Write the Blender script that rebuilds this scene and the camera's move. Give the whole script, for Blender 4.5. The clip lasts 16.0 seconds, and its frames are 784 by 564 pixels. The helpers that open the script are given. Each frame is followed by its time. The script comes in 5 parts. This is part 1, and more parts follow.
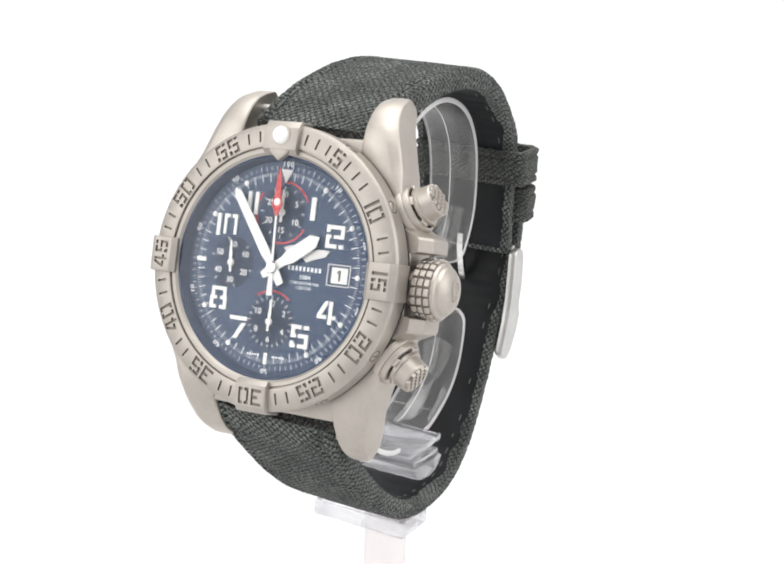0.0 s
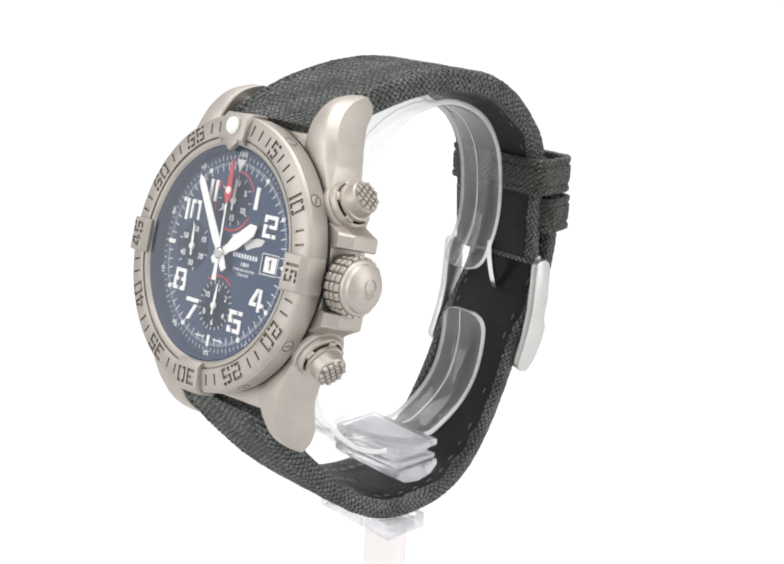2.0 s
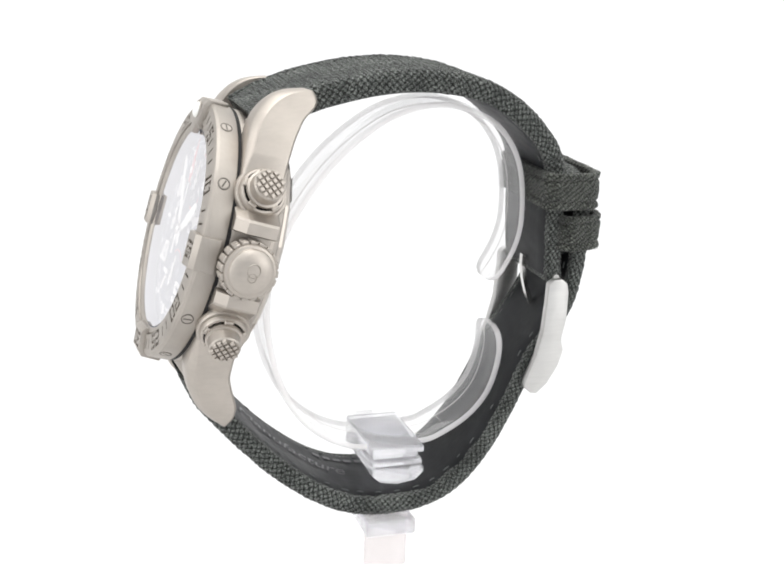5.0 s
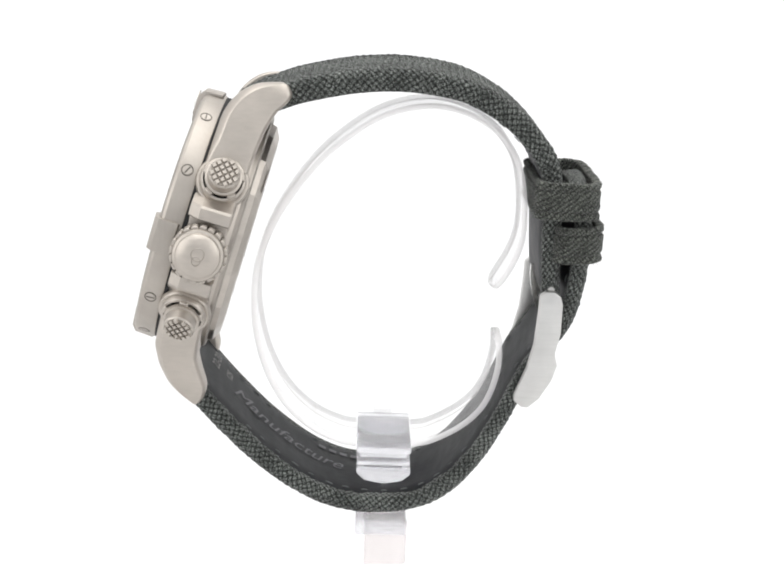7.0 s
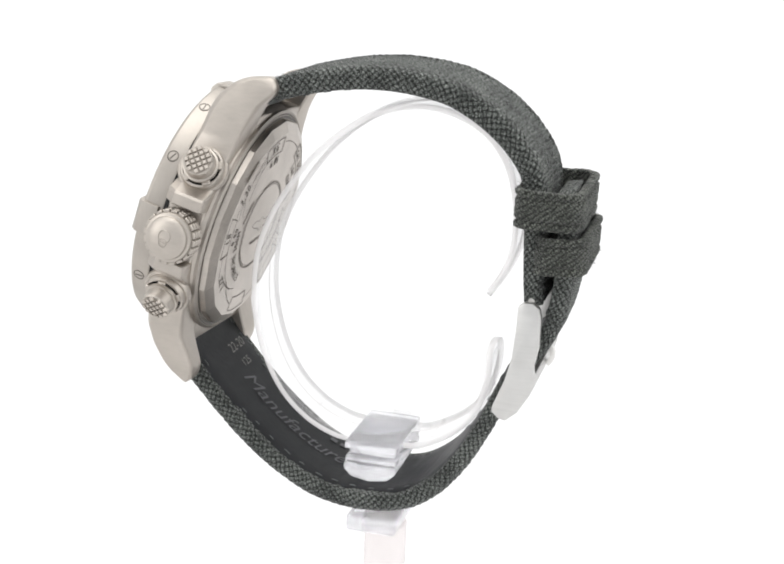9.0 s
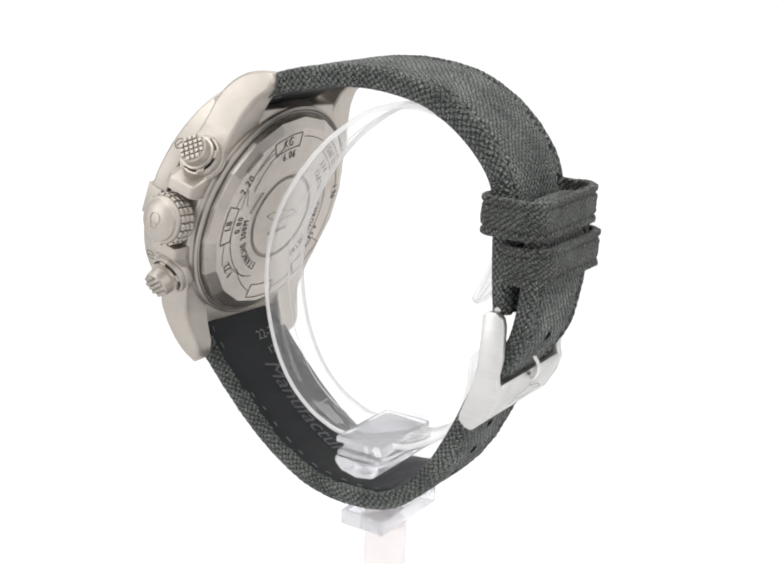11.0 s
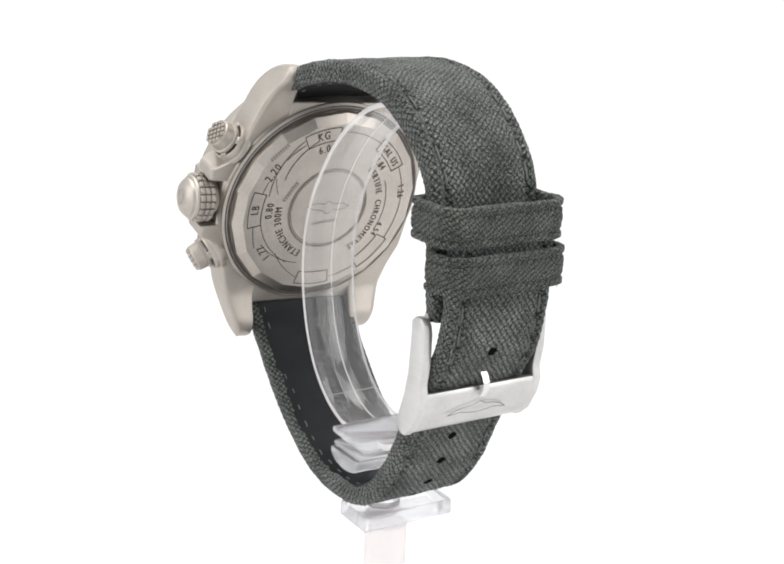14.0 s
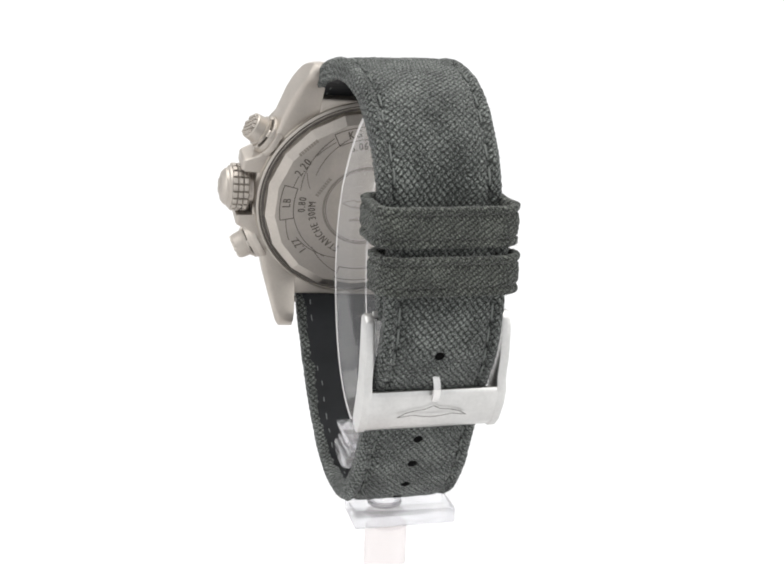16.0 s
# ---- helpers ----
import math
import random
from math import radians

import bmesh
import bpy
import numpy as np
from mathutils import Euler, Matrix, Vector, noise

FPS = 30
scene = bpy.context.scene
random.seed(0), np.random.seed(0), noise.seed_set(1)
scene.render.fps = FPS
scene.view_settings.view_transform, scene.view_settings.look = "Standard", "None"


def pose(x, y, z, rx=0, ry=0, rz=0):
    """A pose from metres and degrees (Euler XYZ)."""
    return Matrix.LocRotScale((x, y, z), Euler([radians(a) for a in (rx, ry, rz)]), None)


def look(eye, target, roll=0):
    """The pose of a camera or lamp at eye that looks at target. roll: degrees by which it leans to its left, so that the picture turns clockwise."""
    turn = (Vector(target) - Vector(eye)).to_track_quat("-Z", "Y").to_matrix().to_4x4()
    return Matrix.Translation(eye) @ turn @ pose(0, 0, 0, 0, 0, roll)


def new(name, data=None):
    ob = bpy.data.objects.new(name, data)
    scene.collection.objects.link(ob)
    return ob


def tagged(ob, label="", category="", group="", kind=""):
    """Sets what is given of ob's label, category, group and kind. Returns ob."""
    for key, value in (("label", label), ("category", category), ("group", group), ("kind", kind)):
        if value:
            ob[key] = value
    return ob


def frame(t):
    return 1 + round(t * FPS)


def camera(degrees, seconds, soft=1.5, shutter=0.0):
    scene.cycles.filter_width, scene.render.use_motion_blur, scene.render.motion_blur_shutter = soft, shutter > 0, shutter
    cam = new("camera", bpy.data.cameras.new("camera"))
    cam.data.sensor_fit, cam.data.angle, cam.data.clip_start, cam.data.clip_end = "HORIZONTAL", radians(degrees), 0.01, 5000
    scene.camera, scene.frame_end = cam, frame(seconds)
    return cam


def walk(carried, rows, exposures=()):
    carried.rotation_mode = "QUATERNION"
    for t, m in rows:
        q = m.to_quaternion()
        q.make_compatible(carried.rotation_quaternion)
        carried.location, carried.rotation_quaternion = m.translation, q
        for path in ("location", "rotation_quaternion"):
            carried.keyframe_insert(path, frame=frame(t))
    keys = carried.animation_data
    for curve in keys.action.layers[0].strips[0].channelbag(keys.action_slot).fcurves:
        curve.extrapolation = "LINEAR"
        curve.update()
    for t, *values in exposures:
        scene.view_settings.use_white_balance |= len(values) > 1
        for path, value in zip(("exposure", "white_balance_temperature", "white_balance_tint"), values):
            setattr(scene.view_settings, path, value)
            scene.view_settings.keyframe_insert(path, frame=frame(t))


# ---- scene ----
# All lengths of the watch and its stand are written in millimetres and scaled when a mesh is made.
MM = 0.001
EYE_Z = 185.0          # height of the lens over the table, in millimetres

# ---- camera: it stands still ----
CAM = (0.0, -0.236, EYE_Z * MM)
cam = camera(32.683, 16.0, soft=2.0)
AIM = (CAM[0] + math.tan(radians(-0.200)), CAM[1] + 1.0, CAM[2] - math.tan(radians(16.229)))
walk(cam, [(0.0, look(CAM, AIM, 2.474)), (16.0, look(CAM, AIM, 2.474))])

# ---- light: a white light tent with a large softbox above and one on each side ----
world = bpy.data.worlds.new("tent_light")
scene.world = world
world.use_nodes = True
wn = world.node_tree.nodes["Background"]
wn.inputs["Color"].default_value = (0.97, 0.98, 1.0, 1)
wn.inputs["Strength"].default_value = 0.92


def softbox(name, eye, target, size, power, colour=(1, 1, 1)):
    data = bpy.data.lights.new(name, "AREA")
    data.shape, data.size, data.size_y = "RECTANGLE", size[0], size[1]
    data.energy, data.color = power, colour
    ob = new(name, data)
    ob.matrix_world = look(eye, target)
    return ob


softbox("softbox_top", (0.0, 0.05, 0.95), (0, 0, 0.1), (0.9, 0.9), 7.0, (1.0, 0.985, 0.96))
softbox("softbox_left", (-0.75, -0.35, 0.45), (0, 0, 0.12), (0.5, 0.7), 2.4, (1.0, 0.985, 0.96))
softbox("softbox_right", (0.75, -0.30, 0.45), (0, 0, 0.12), (0.5, 0.7), 2.2, (1.0, 0.985, 0.96))
scene.view_settings.exposure = 0.05


# ---- materials ----
def material(name, base, rough=0.5, metal=0.0, coat=0.0):
    m = bpy.data.materials.new(name)
    m.use_nodes = True
    b = m.node_tree.nodes["Principled BSDF"]
    b.inputs["Base Color"].default_value = (*base, 1)
    b.inputs["Roughness"].default_value = rough
    b.inputs["Metallic"].default_value = metal
    b.inputs["Coat Weight"].default_value = coat
    return m, m.node_tree, b


def link(tree, a, b):
    tree.links.new(a, b)


def coords(tree, kind="Object", scale=(1, 1, 1), turn=(0, 0, 0)):
    c = tree.nodes.new("ShaderNodeTexCoord")
    mp = tree.nodes.new("ShaderNodeMapping")
    mp.inputs["Scale"].default_value = scale
    mp.inputs["Rotation"].default_value = turn
    link(tree, c.outputs[kind], mp.inputs["Vector"])
    return mp.outputs["Vector"]


def noise_tex(tree, vec, scale, detail=3.0, rough=0.55):
    n = tree.nodes.new("ShaderNodeTexNoise")
    n.inputs["Scale"].default_value = scale
    n.inputs["Detail"].default_value = detail
    n.inputs["Roughness"].default_value = rough
    link(tree, vec, n.inputs["Vector"])
    return n.outputs["Fac"]


def ramp(tree, fac, stops):
    r = tree.nodes.new("ShaderNodeValToRGB")
    els = r.color_ramp.elements
    while len(els) < len(stops):
        els.new(0.5)
    for e, (p, c) in zip(els, stops):
        e.position, e.color = p, (*c, 1)
    link(tree, fac, r.inputs["Fac"])
    return r.outputs["Color"]


def maths(tree, op, a, b):
    n = tree.nodes.new("ShaderNodeMath")
    n.operation = op
    for i, v in enumerate((a, b)):
        if isinstance(v, (int, float)):
            n.inputs[i].default_value = v
        else:
            link(tree, v, n.inputs[i])
    return n.outputs[0]


def bump(tree, b, height, distance, strength=1.0):
    n = tree.nodes.new("ShaderNodeBump")
    n.inputs["Distance"].default_value = distance
    n.inputs["Strength"].default_value = strength
    link(tree, height, n.inputs["Height"])
    link(tree, n.outputs["Normal"], b.inputs["Normal"])


def brushed(name, base, rough, grain=(1500, 1500, 90), spread=0.08, depth=0.000006):
    """Metal with a fine brushed grain and soft patches."""
    m, t, b = material(name, base, rough, 1.0)
    g = noise_tex(t, coords(t, "Object", grain), 1.0, 4)
    p = noise_tex(t, coords(t, "Object", (160, 160, 160)), 1.0, 3)
    dark = tuple(c * 0.88 for c in base)
    light = tuple(min(1, c * 1.08) for c in base)
    tone = maths(t, "ADD", maths(t, "MULTIPLY", p, 0.6), maths(t, "MULTIPLY", g, 0.4))
    link(t, ramp(t, tone, [(0.32, dark), (0.68, light)]), b.inputs["Base Color"])
    link(t, maths(t, "ADD", maths(t, "MULTIPLY", g, spread * 2), rough - spread), b.inputs["Roughness"])
    bump(t, b, g, depth)
    return m


TITANIUM = brushed("brushed_titanium", (0.425, 0.394, 0.358), 0.52, (1500, 1500, 90), 0.11, 0.000016)
TITANIUM_SIDE = brushed("satin_titanium", (0.472, 0.434, 0.392), 0.48, (500, 1900, 1900), 0.10, 0.000014)
TITANIUM_BACK = brushed("turned_titanium", (0.485, 0.447, 0.405), 0.38, (260, 1900, 1900), 0.08, 0.000008)
STEEL = brushed("satin_steel", (0.60, 0.595, 0.58), 0.42, (120, 1600, 1600), 0.06)
POLISHED = brushed("polished_steel", (0.72, 0.71, 0.69), 0.15, (600, 600, 600), 0.04, 0.000001)
# Darker titanium: the shade of recesses is put into this colour.
RECESS_SHADE, _t, _b = material("recess_shade", (0.23, 0.207, 0.18), 0.55, 0.8)
# Serves worn engraving and painted shade alike.
WORN_AND_SHADE, _t, _b = material("shallow_engraving_and_shade", (0.31, 0.283, 0.25), 0.55, 0.8)
HOLE_SHADE, _t, _b = material("hole_shade", (0.004, 0.004, 0.004), 1.0)
_b.inputs["Specular IOR Level"].default_value = 0.05
BACK_CUT, _t, _b = material("dark_back_engraving", (0.13, 0.115, 0.10), 0.6, 0.7)
# Dark metal tone with the shade of grooves put in.
GROOVE_SHADE, _t, _b = material("groove_shade", (0.10, 0.09, 0.08), 0.5, 0.6)
# Near-black that stands for the shade in narrow gaps.
GAP_SHADE, _t, _b = material("gap_shade", (0.011, 0.011, 0.011), 0.8)


def make_dial():
    m, t, b = material("navy_dial_lacquer", (0.022, 0.045, 0.105), 0.42, 0.25)
    n = noise_tex(t, coords(t, "Object", (2500, 2500, 2500)), 1.0, 3)
    link(t, ramp(t, n, [(0.3, (0.015, 0.039, 0.088)), (0.7, (0.021, 0.050, 0.108))]), b.inputs["Base Color"])
    bump(t, b, n, 0.000006)
    return m


DIAL = make_dial()
SUBDIAL, _t, _b = material("dark_navy_subdial", (0.0175, 0.044, 0.097), 0.42, 0.25)
SILVER, _t, _b = material("frosted_silver", (0.60, 0.59, 0.575), 0.45, 0.35)
LUME, _t, _b = material("white_lume", (0.80, 0.80, 0.77), 0.5)
PRINT, _t, _b = material("white_print", (0.74, 0.76, 0.78), 0.5)
RED, _t, _b = material("red_paint", (0.55, 0.03, 0.035), 0.4)
GREY_PRINT, _t, _b = material("dark_grey_print", (0.07, 0.07, 0.075), 0.5)
FAINTER, _t, _b = material("worn_silver_stamp", (0.10, 0.10, 0.105), 0.4, 1.0)
FAINT, _t, _b = material("silver_stamp", (0.16, 0.155, 0.145), 0.35, 1.0)


def make_clear(name, colour, gloss, rough=0.03, milk=0.0):
    """Clear thin plastic: light passes straight on, faces and edges reflect; milk: share of white scatter."""
    m = bpy.data.materials.new(name)
    m.use_nodes = True
    t = m.node_tree
    t.nodes.remove(t.nodes["Principled BSDF"])
    g = t.nodes.new("ShaderNodeBsdfTransparent")
    g.inputs["Color"].default_value = (*colour, 1)
    d = t.nodes.new("ShaderNodeBsdfDiffuse")
    d.inputs["Color"].default_value = (0.93, 0.91, 0.905, 1)
    k = t.nodes.new("ShaderNodeMixShader")
    k.inputs[0].default_value = milk
    link(t, g.outputs[0], k.inputs[1])
    link(t, d.outputs[0], k.inputs[2])
    s = t.nodes.new("ShaderNodeBsdfGlossy")
    s.inputs["Roughness"].default_value = rough
    f = t.nodes.new("ShaderNodeLayerWeight")
    f.inputs["Blend"].default_value = 0.5
    x = t.nodes.new("ShaderNodeMixShader")
    edge = maths(t, "MULTIPLY", maths(t, "POWER", f.outputs["Facing"], 3.0), gloss)
    link(t, maths(t, "ADD", edge, 0.05), x.inputs[0])
    link(t, k.outputs[0], x.inputs[1])
    link(t, s.outputs[0], x.inputs[2])
    link(t, x.outputs[0], t.nodes["Material Output"].inputs["Surface"])
    n = noise_tex(t, coords(t, "Object", (140, 140, 140)), 1.0, 2)
    b = t.nodes.new("ShaderNodeBump")
    b.inputs["Distance"].default_value = 0.00001
    link(t, n, b.inputs["Height"])
    link(t, b.outputs["Normal"], s.inputs["Normal"])
    return m


ACRYLIC = make_clear("clear_acrylic", (0.996, 0.997, 0.998), 0.42, 0.05, 0.03)
EDGE = make_clear("bright_acrylic_edge", (0.996, 0.996, 0.998), 0.4, 0.12, 0.6)
FROSTED = make_clear("frosted_acrylic", (0.915, 0.885, 0.88), 0.3, 0.25, 0.3)


def make_solid(name, glassy, milk, clarity):
    """Thick clear plastic: part of the light is bent, part goes straight on, a little scatters."""
    m = bpy.data.materials.new(name)
    m.use_nodes = True
    t = m.node_tree
    t.nodes.remove(t.nodes["Principled BSDF"])
    glass_part = t.nodes.new("ShaderNodeBsdfGlass")
    glass_part.inputs["IOR"].default_value = 1.36
    glass_part.inputs["Roughness"].default_value = 0.02
    n = t.nodes.new("ShaderNodeBump")
    n.inputs["Distance"].default_value = 0.00003
    link(t, noise_tex(t, coords(t, "Object", (220, 220, 220)), 1.0, 3), n.inputs["Height"])
    link(t, n.outputs["Normal"], glass_part.inputs["Normal"])
    clear = t.nodes.new("ShaderNodeBsdfTransparent")
    clear.inputs["Color"].default_value = (clarity, clarity, clarity + 0.008, 1)
    glass_part.inputs["Color"].default_value = (clarity, clarity, clarity + 0.008, 1)
    haze = t.nodes.new("ShaderNodeBsdfTranslucent")
    haze.inputs["Color"].default_value = (0.95, 0.95, 0.96, 1)
    top = t.nodes.new("ShaderNodeBsdfDiffuse")
    top.inputs["Color"].default_value = (0.95, 0.95, 0.96, 1)
    white, soft_mix, mix = (t.nodes.new("ShaderNodeMixShader") for _ in range(3))
    white.inputs[0].default_value = 0.5
    link(t, haze.outputs[0], white.inputs[1])
    link(t, top.outputs[0], white.inputs[2])
    soft_mix.inputs[0].default_value = milk
    link(t, clear.outputs[0], soft_mix.inputs[1])
    link(t, white.outputs[0], soft_mix.inputs[2])
    mix.inputs[0].default_value = glassy
    link(t, soft_mix.outputs[0], mix.inputs[1])
    link(t, glass_part.outputs[0], mix.inputs[2])
    link(t, mix.outputs[0], t.nodes["Material Output"].inputs["Surface"])
    return m


SOLID = make_solid("solid_clear_acrylic", 0.8, 0.3, 0.97)
FAINT_SOLID = make_solid("thin_clear_acrylic", 0.7, 0.2, 0.945)


def make_crystal():
    """Coated sapphire: clear, with a weak reflection."""
    m = bpy.data.materials.new("sapphire_crystal")
    m.use_nodes = True
    t = m.node_tree
    t.nodes.remove(t.nodes["Principled BSDF"])
    clear = t.nodes.new("ShaderNodeBsdfTransparent")
    gloss = t.nodes.new("ShaderNodeBsdfGlossy")
    gloss.inputs["Roughness"].default_value = 0.02
    gloss.inputs["Color"].default_value = (0.97, 0.96, 0.97, 1)
    fres = t.nodes.new("ShaderNodeLayerWeight")
    fres.inputs["Blend"].default_value = 0.5
    mix = t.nodes.new("ShaderNodeMixShader")
    edge = maths(t, "MULTIPLY", maths(t, "POWER", fres.outputs["Facing"], 2.6), 1.4)
    link(t, maths(t, "ADD", edge, 0.012), mix.inputs[0])
    link(t, clear.outputs[0], mix.inputs[1])
    link(t, gloss.outputs[0], mix.inputs[2])
    link(t, mix.outputs[0], t.nodes["Material Output"].inputs["Surface"])
    return m


CRYSTAL = make_crystal()


WEAVE_TURN, CELL = radians(40), (0.094, 0.082)      # lie and size of the canvas threads


def make_canvas(name, dark, mid, light, cell=CELL, depth=0.0003):
    """Diagonal canvas weave, in the strap's own map (one unit is a centimetre)."""
    m, t, b = material(name, mid, 0.95)
    b.inputs["Specular IOR Level"].default_value = 0.25
    b.inputs["Sheen Weight"].default_value = 0.17
    b.inputs["Sheen Roughness"].default_value = 0.4
    uv = t.nodes.new("ShaderNodeUVMap")
    jit = t.nodes.new("ShaderNodeTexNoise")
    jit.inputs["Scale"].default_value = 11.0
    jit.inputs["Detail"].default_value = 3.0
    link(t, uv.outputs[0], jit.inputs["Vector"])
    off = t.nodes.new("ShaderNodeVectorMath")
    off.operation = "MULTIPLY_ADD"
    link(t, jit.outputs["Color"], off.inputs[0])
    off.inputs[1].default_value = (0.068, 0.068, 0.0)
    link(t, uv.outputs[0], off.inputs[2])
    sep = t.nodes.new("ShaderNodeSeparateXYZ")
    link(t, off.outputs[0], sep.inputs[0])
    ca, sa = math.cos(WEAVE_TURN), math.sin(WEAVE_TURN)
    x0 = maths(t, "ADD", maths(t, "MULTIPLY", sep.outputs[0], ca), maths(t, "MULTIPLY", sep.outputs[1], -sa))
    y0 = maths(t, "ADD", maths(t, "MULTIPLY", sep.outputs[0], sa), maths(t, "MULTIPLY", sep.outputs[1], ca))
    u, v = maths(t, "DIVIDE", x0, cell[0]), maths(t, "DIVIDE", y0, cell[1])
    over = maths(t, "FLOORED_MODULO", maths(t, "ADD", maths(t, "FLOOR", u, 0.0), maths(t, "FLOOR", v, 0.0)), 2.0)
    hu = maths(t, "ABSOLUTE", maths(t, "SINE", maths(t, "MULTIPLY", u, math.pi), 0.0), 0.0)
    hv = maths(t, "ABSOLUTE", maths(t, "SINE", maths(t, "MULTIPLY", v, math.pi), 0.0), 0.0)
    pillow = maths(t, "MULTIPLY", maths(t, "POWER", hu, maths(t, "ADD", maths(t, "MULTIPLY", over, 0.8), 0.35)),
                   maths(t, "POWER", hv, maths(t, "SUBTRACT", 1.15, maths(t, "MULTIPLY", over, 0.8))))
    lay = t.nodes.new("ShaderNodeCombineXYZ")
    link(t, maths(t, "MULTIPLY", x0, 0.35), lay.inputs[0])
    link(t, y0, lay.inputs[1])
    fib = noise_tex(t, lay.outputs[0], 70.0, 4, 0.75)
    speck = noise_tex(t, uv.outputs[0], 34.0, 3, 0.7)
    patch = noise_tex(t, uv.outputs[0], 1.3, 4, 0.6)
    tone = maths(t, "ADD", maths(t, "MULTIPLY", fib, 0.8), maths(t, "MULTIPLY", speck, 1.0))
    tone = maths(t, "ADD", tone, maths(t, "MULTIPLY", patch, 0.4))
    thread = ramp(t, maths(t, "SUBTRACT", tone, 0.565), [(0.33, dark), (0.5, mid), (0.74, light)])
    # Shade between the threads is put into the colour: low places turn dark.
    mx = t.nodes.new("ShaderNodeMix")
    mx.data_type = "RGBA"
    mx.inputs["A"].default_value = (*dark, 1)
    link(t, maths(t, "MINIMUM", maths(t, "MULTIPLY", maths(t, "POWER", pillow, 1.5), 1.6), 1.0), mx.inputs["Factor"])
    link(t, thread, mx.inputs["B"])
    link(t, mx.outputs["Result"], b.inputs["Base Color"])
    h = maths(t, "ADD", pillow, maths(t, "MULTIPLY", fib, 0.9))
    bump(t, b, h, depth, 1.0)
    return m


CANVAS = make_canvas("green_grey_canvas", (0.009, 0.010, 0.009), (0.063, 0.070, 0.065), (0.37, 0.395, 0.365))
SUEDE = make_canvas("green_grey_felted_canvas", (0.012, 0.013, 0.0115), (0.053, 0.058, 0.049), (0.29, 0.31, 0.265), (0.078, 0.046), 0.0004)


def make_leather():
    m, t, b = material("black_lining_leather", (0.013, 0.014, 0.016), 0.5)
    b.inputs["Specular IOR Level"].default_value = 0.2
    v = coords(t, "Object", (1, 1, 1))
    a = noise_tex(t, v, 900.0, 4)
    c = noise_tex(t, v, 110.0, 3)
    link(t, ramp(t, c, [(0.3, (0.006, 0.0066, 0.0075)), (0.75, (0.015, 0.016, 0.018))]), b.inputs["Base Color"])
    link(t, maths(t, "ADD", maths(t, "MULTIPLY", c, 0.25), 0.36), b.inputs["Roughness"])
    bump(t, b, a, 0.00004)
    return m


LEATHER = make_leather()
SEAM, _t, _b = material("pale_grey_green_thread", (0.125, 0.134, 0.125), 0.9)
INNER, _t, _b = material("pale_lining_thread", (0.125, 0.132, 0.13), 0.85)
THREAD, _t, _b = material("grey_green_thread", (0.09, 0.099, 0.092), 0.85)


def make_paper():
    m, t, b = material("white_backdrop_paper", (0.74, 0.74, 0.745), 0.8)
    n = noise_tex(t, coords(t, "Object", (3, 3, 3)), 1.0, 3)
    link(t, ramp(t, n, [(0.3, (0.645, 0.645, 0.65)), (0.7, (0.665, 0.665, 0.67))]), b.inputs["Base Color"])
    return m


PAPER = make_paper()


# ---- mesh helpers ----
def shift(p):
    return (p[0] * MM, p[1] * MM, (p[2] + EYE_Z) * MM)


def put(name, verts, faces, mat, parent=None, label="", uvs=None, angle=38, flip=False):
    """One mesh object from points in millimetres (z counted from the lens)."""
    me = bpy.data.meshes.new(name)
    me.from_pydata([shift(v) for v in verts], [], faces)
    if uvs is None:
        bm = bmesh.new()
        bm.from_mesh(me)
        bmesh.ops.remove_doubles(bm, verts=bm.verts, dist=1e-6)
        bmesh.ops.recalc_face_normals(bm, faces=bm.faces)
        bm.to_mesh(me)
        bm.free()
    if uvs is not None:
        layer = me.uv_layers.new(name="UVMap")
        flat = [c for f in uvs for uv in f for c in uv]
        layer.data.foreach_set("uv", flat)
    me.polygons.foreach_set("use_smooth", [True] * len(me.polygons))
    if angle < 180:
        me.set_sharp_from_angle(angle=radians(angle))
    me.materials.append(mat)
    ob = new(name, me)
    if parent is not None:
        ob.parent = parent
    if label:
        ob["label"] = label
    return ob


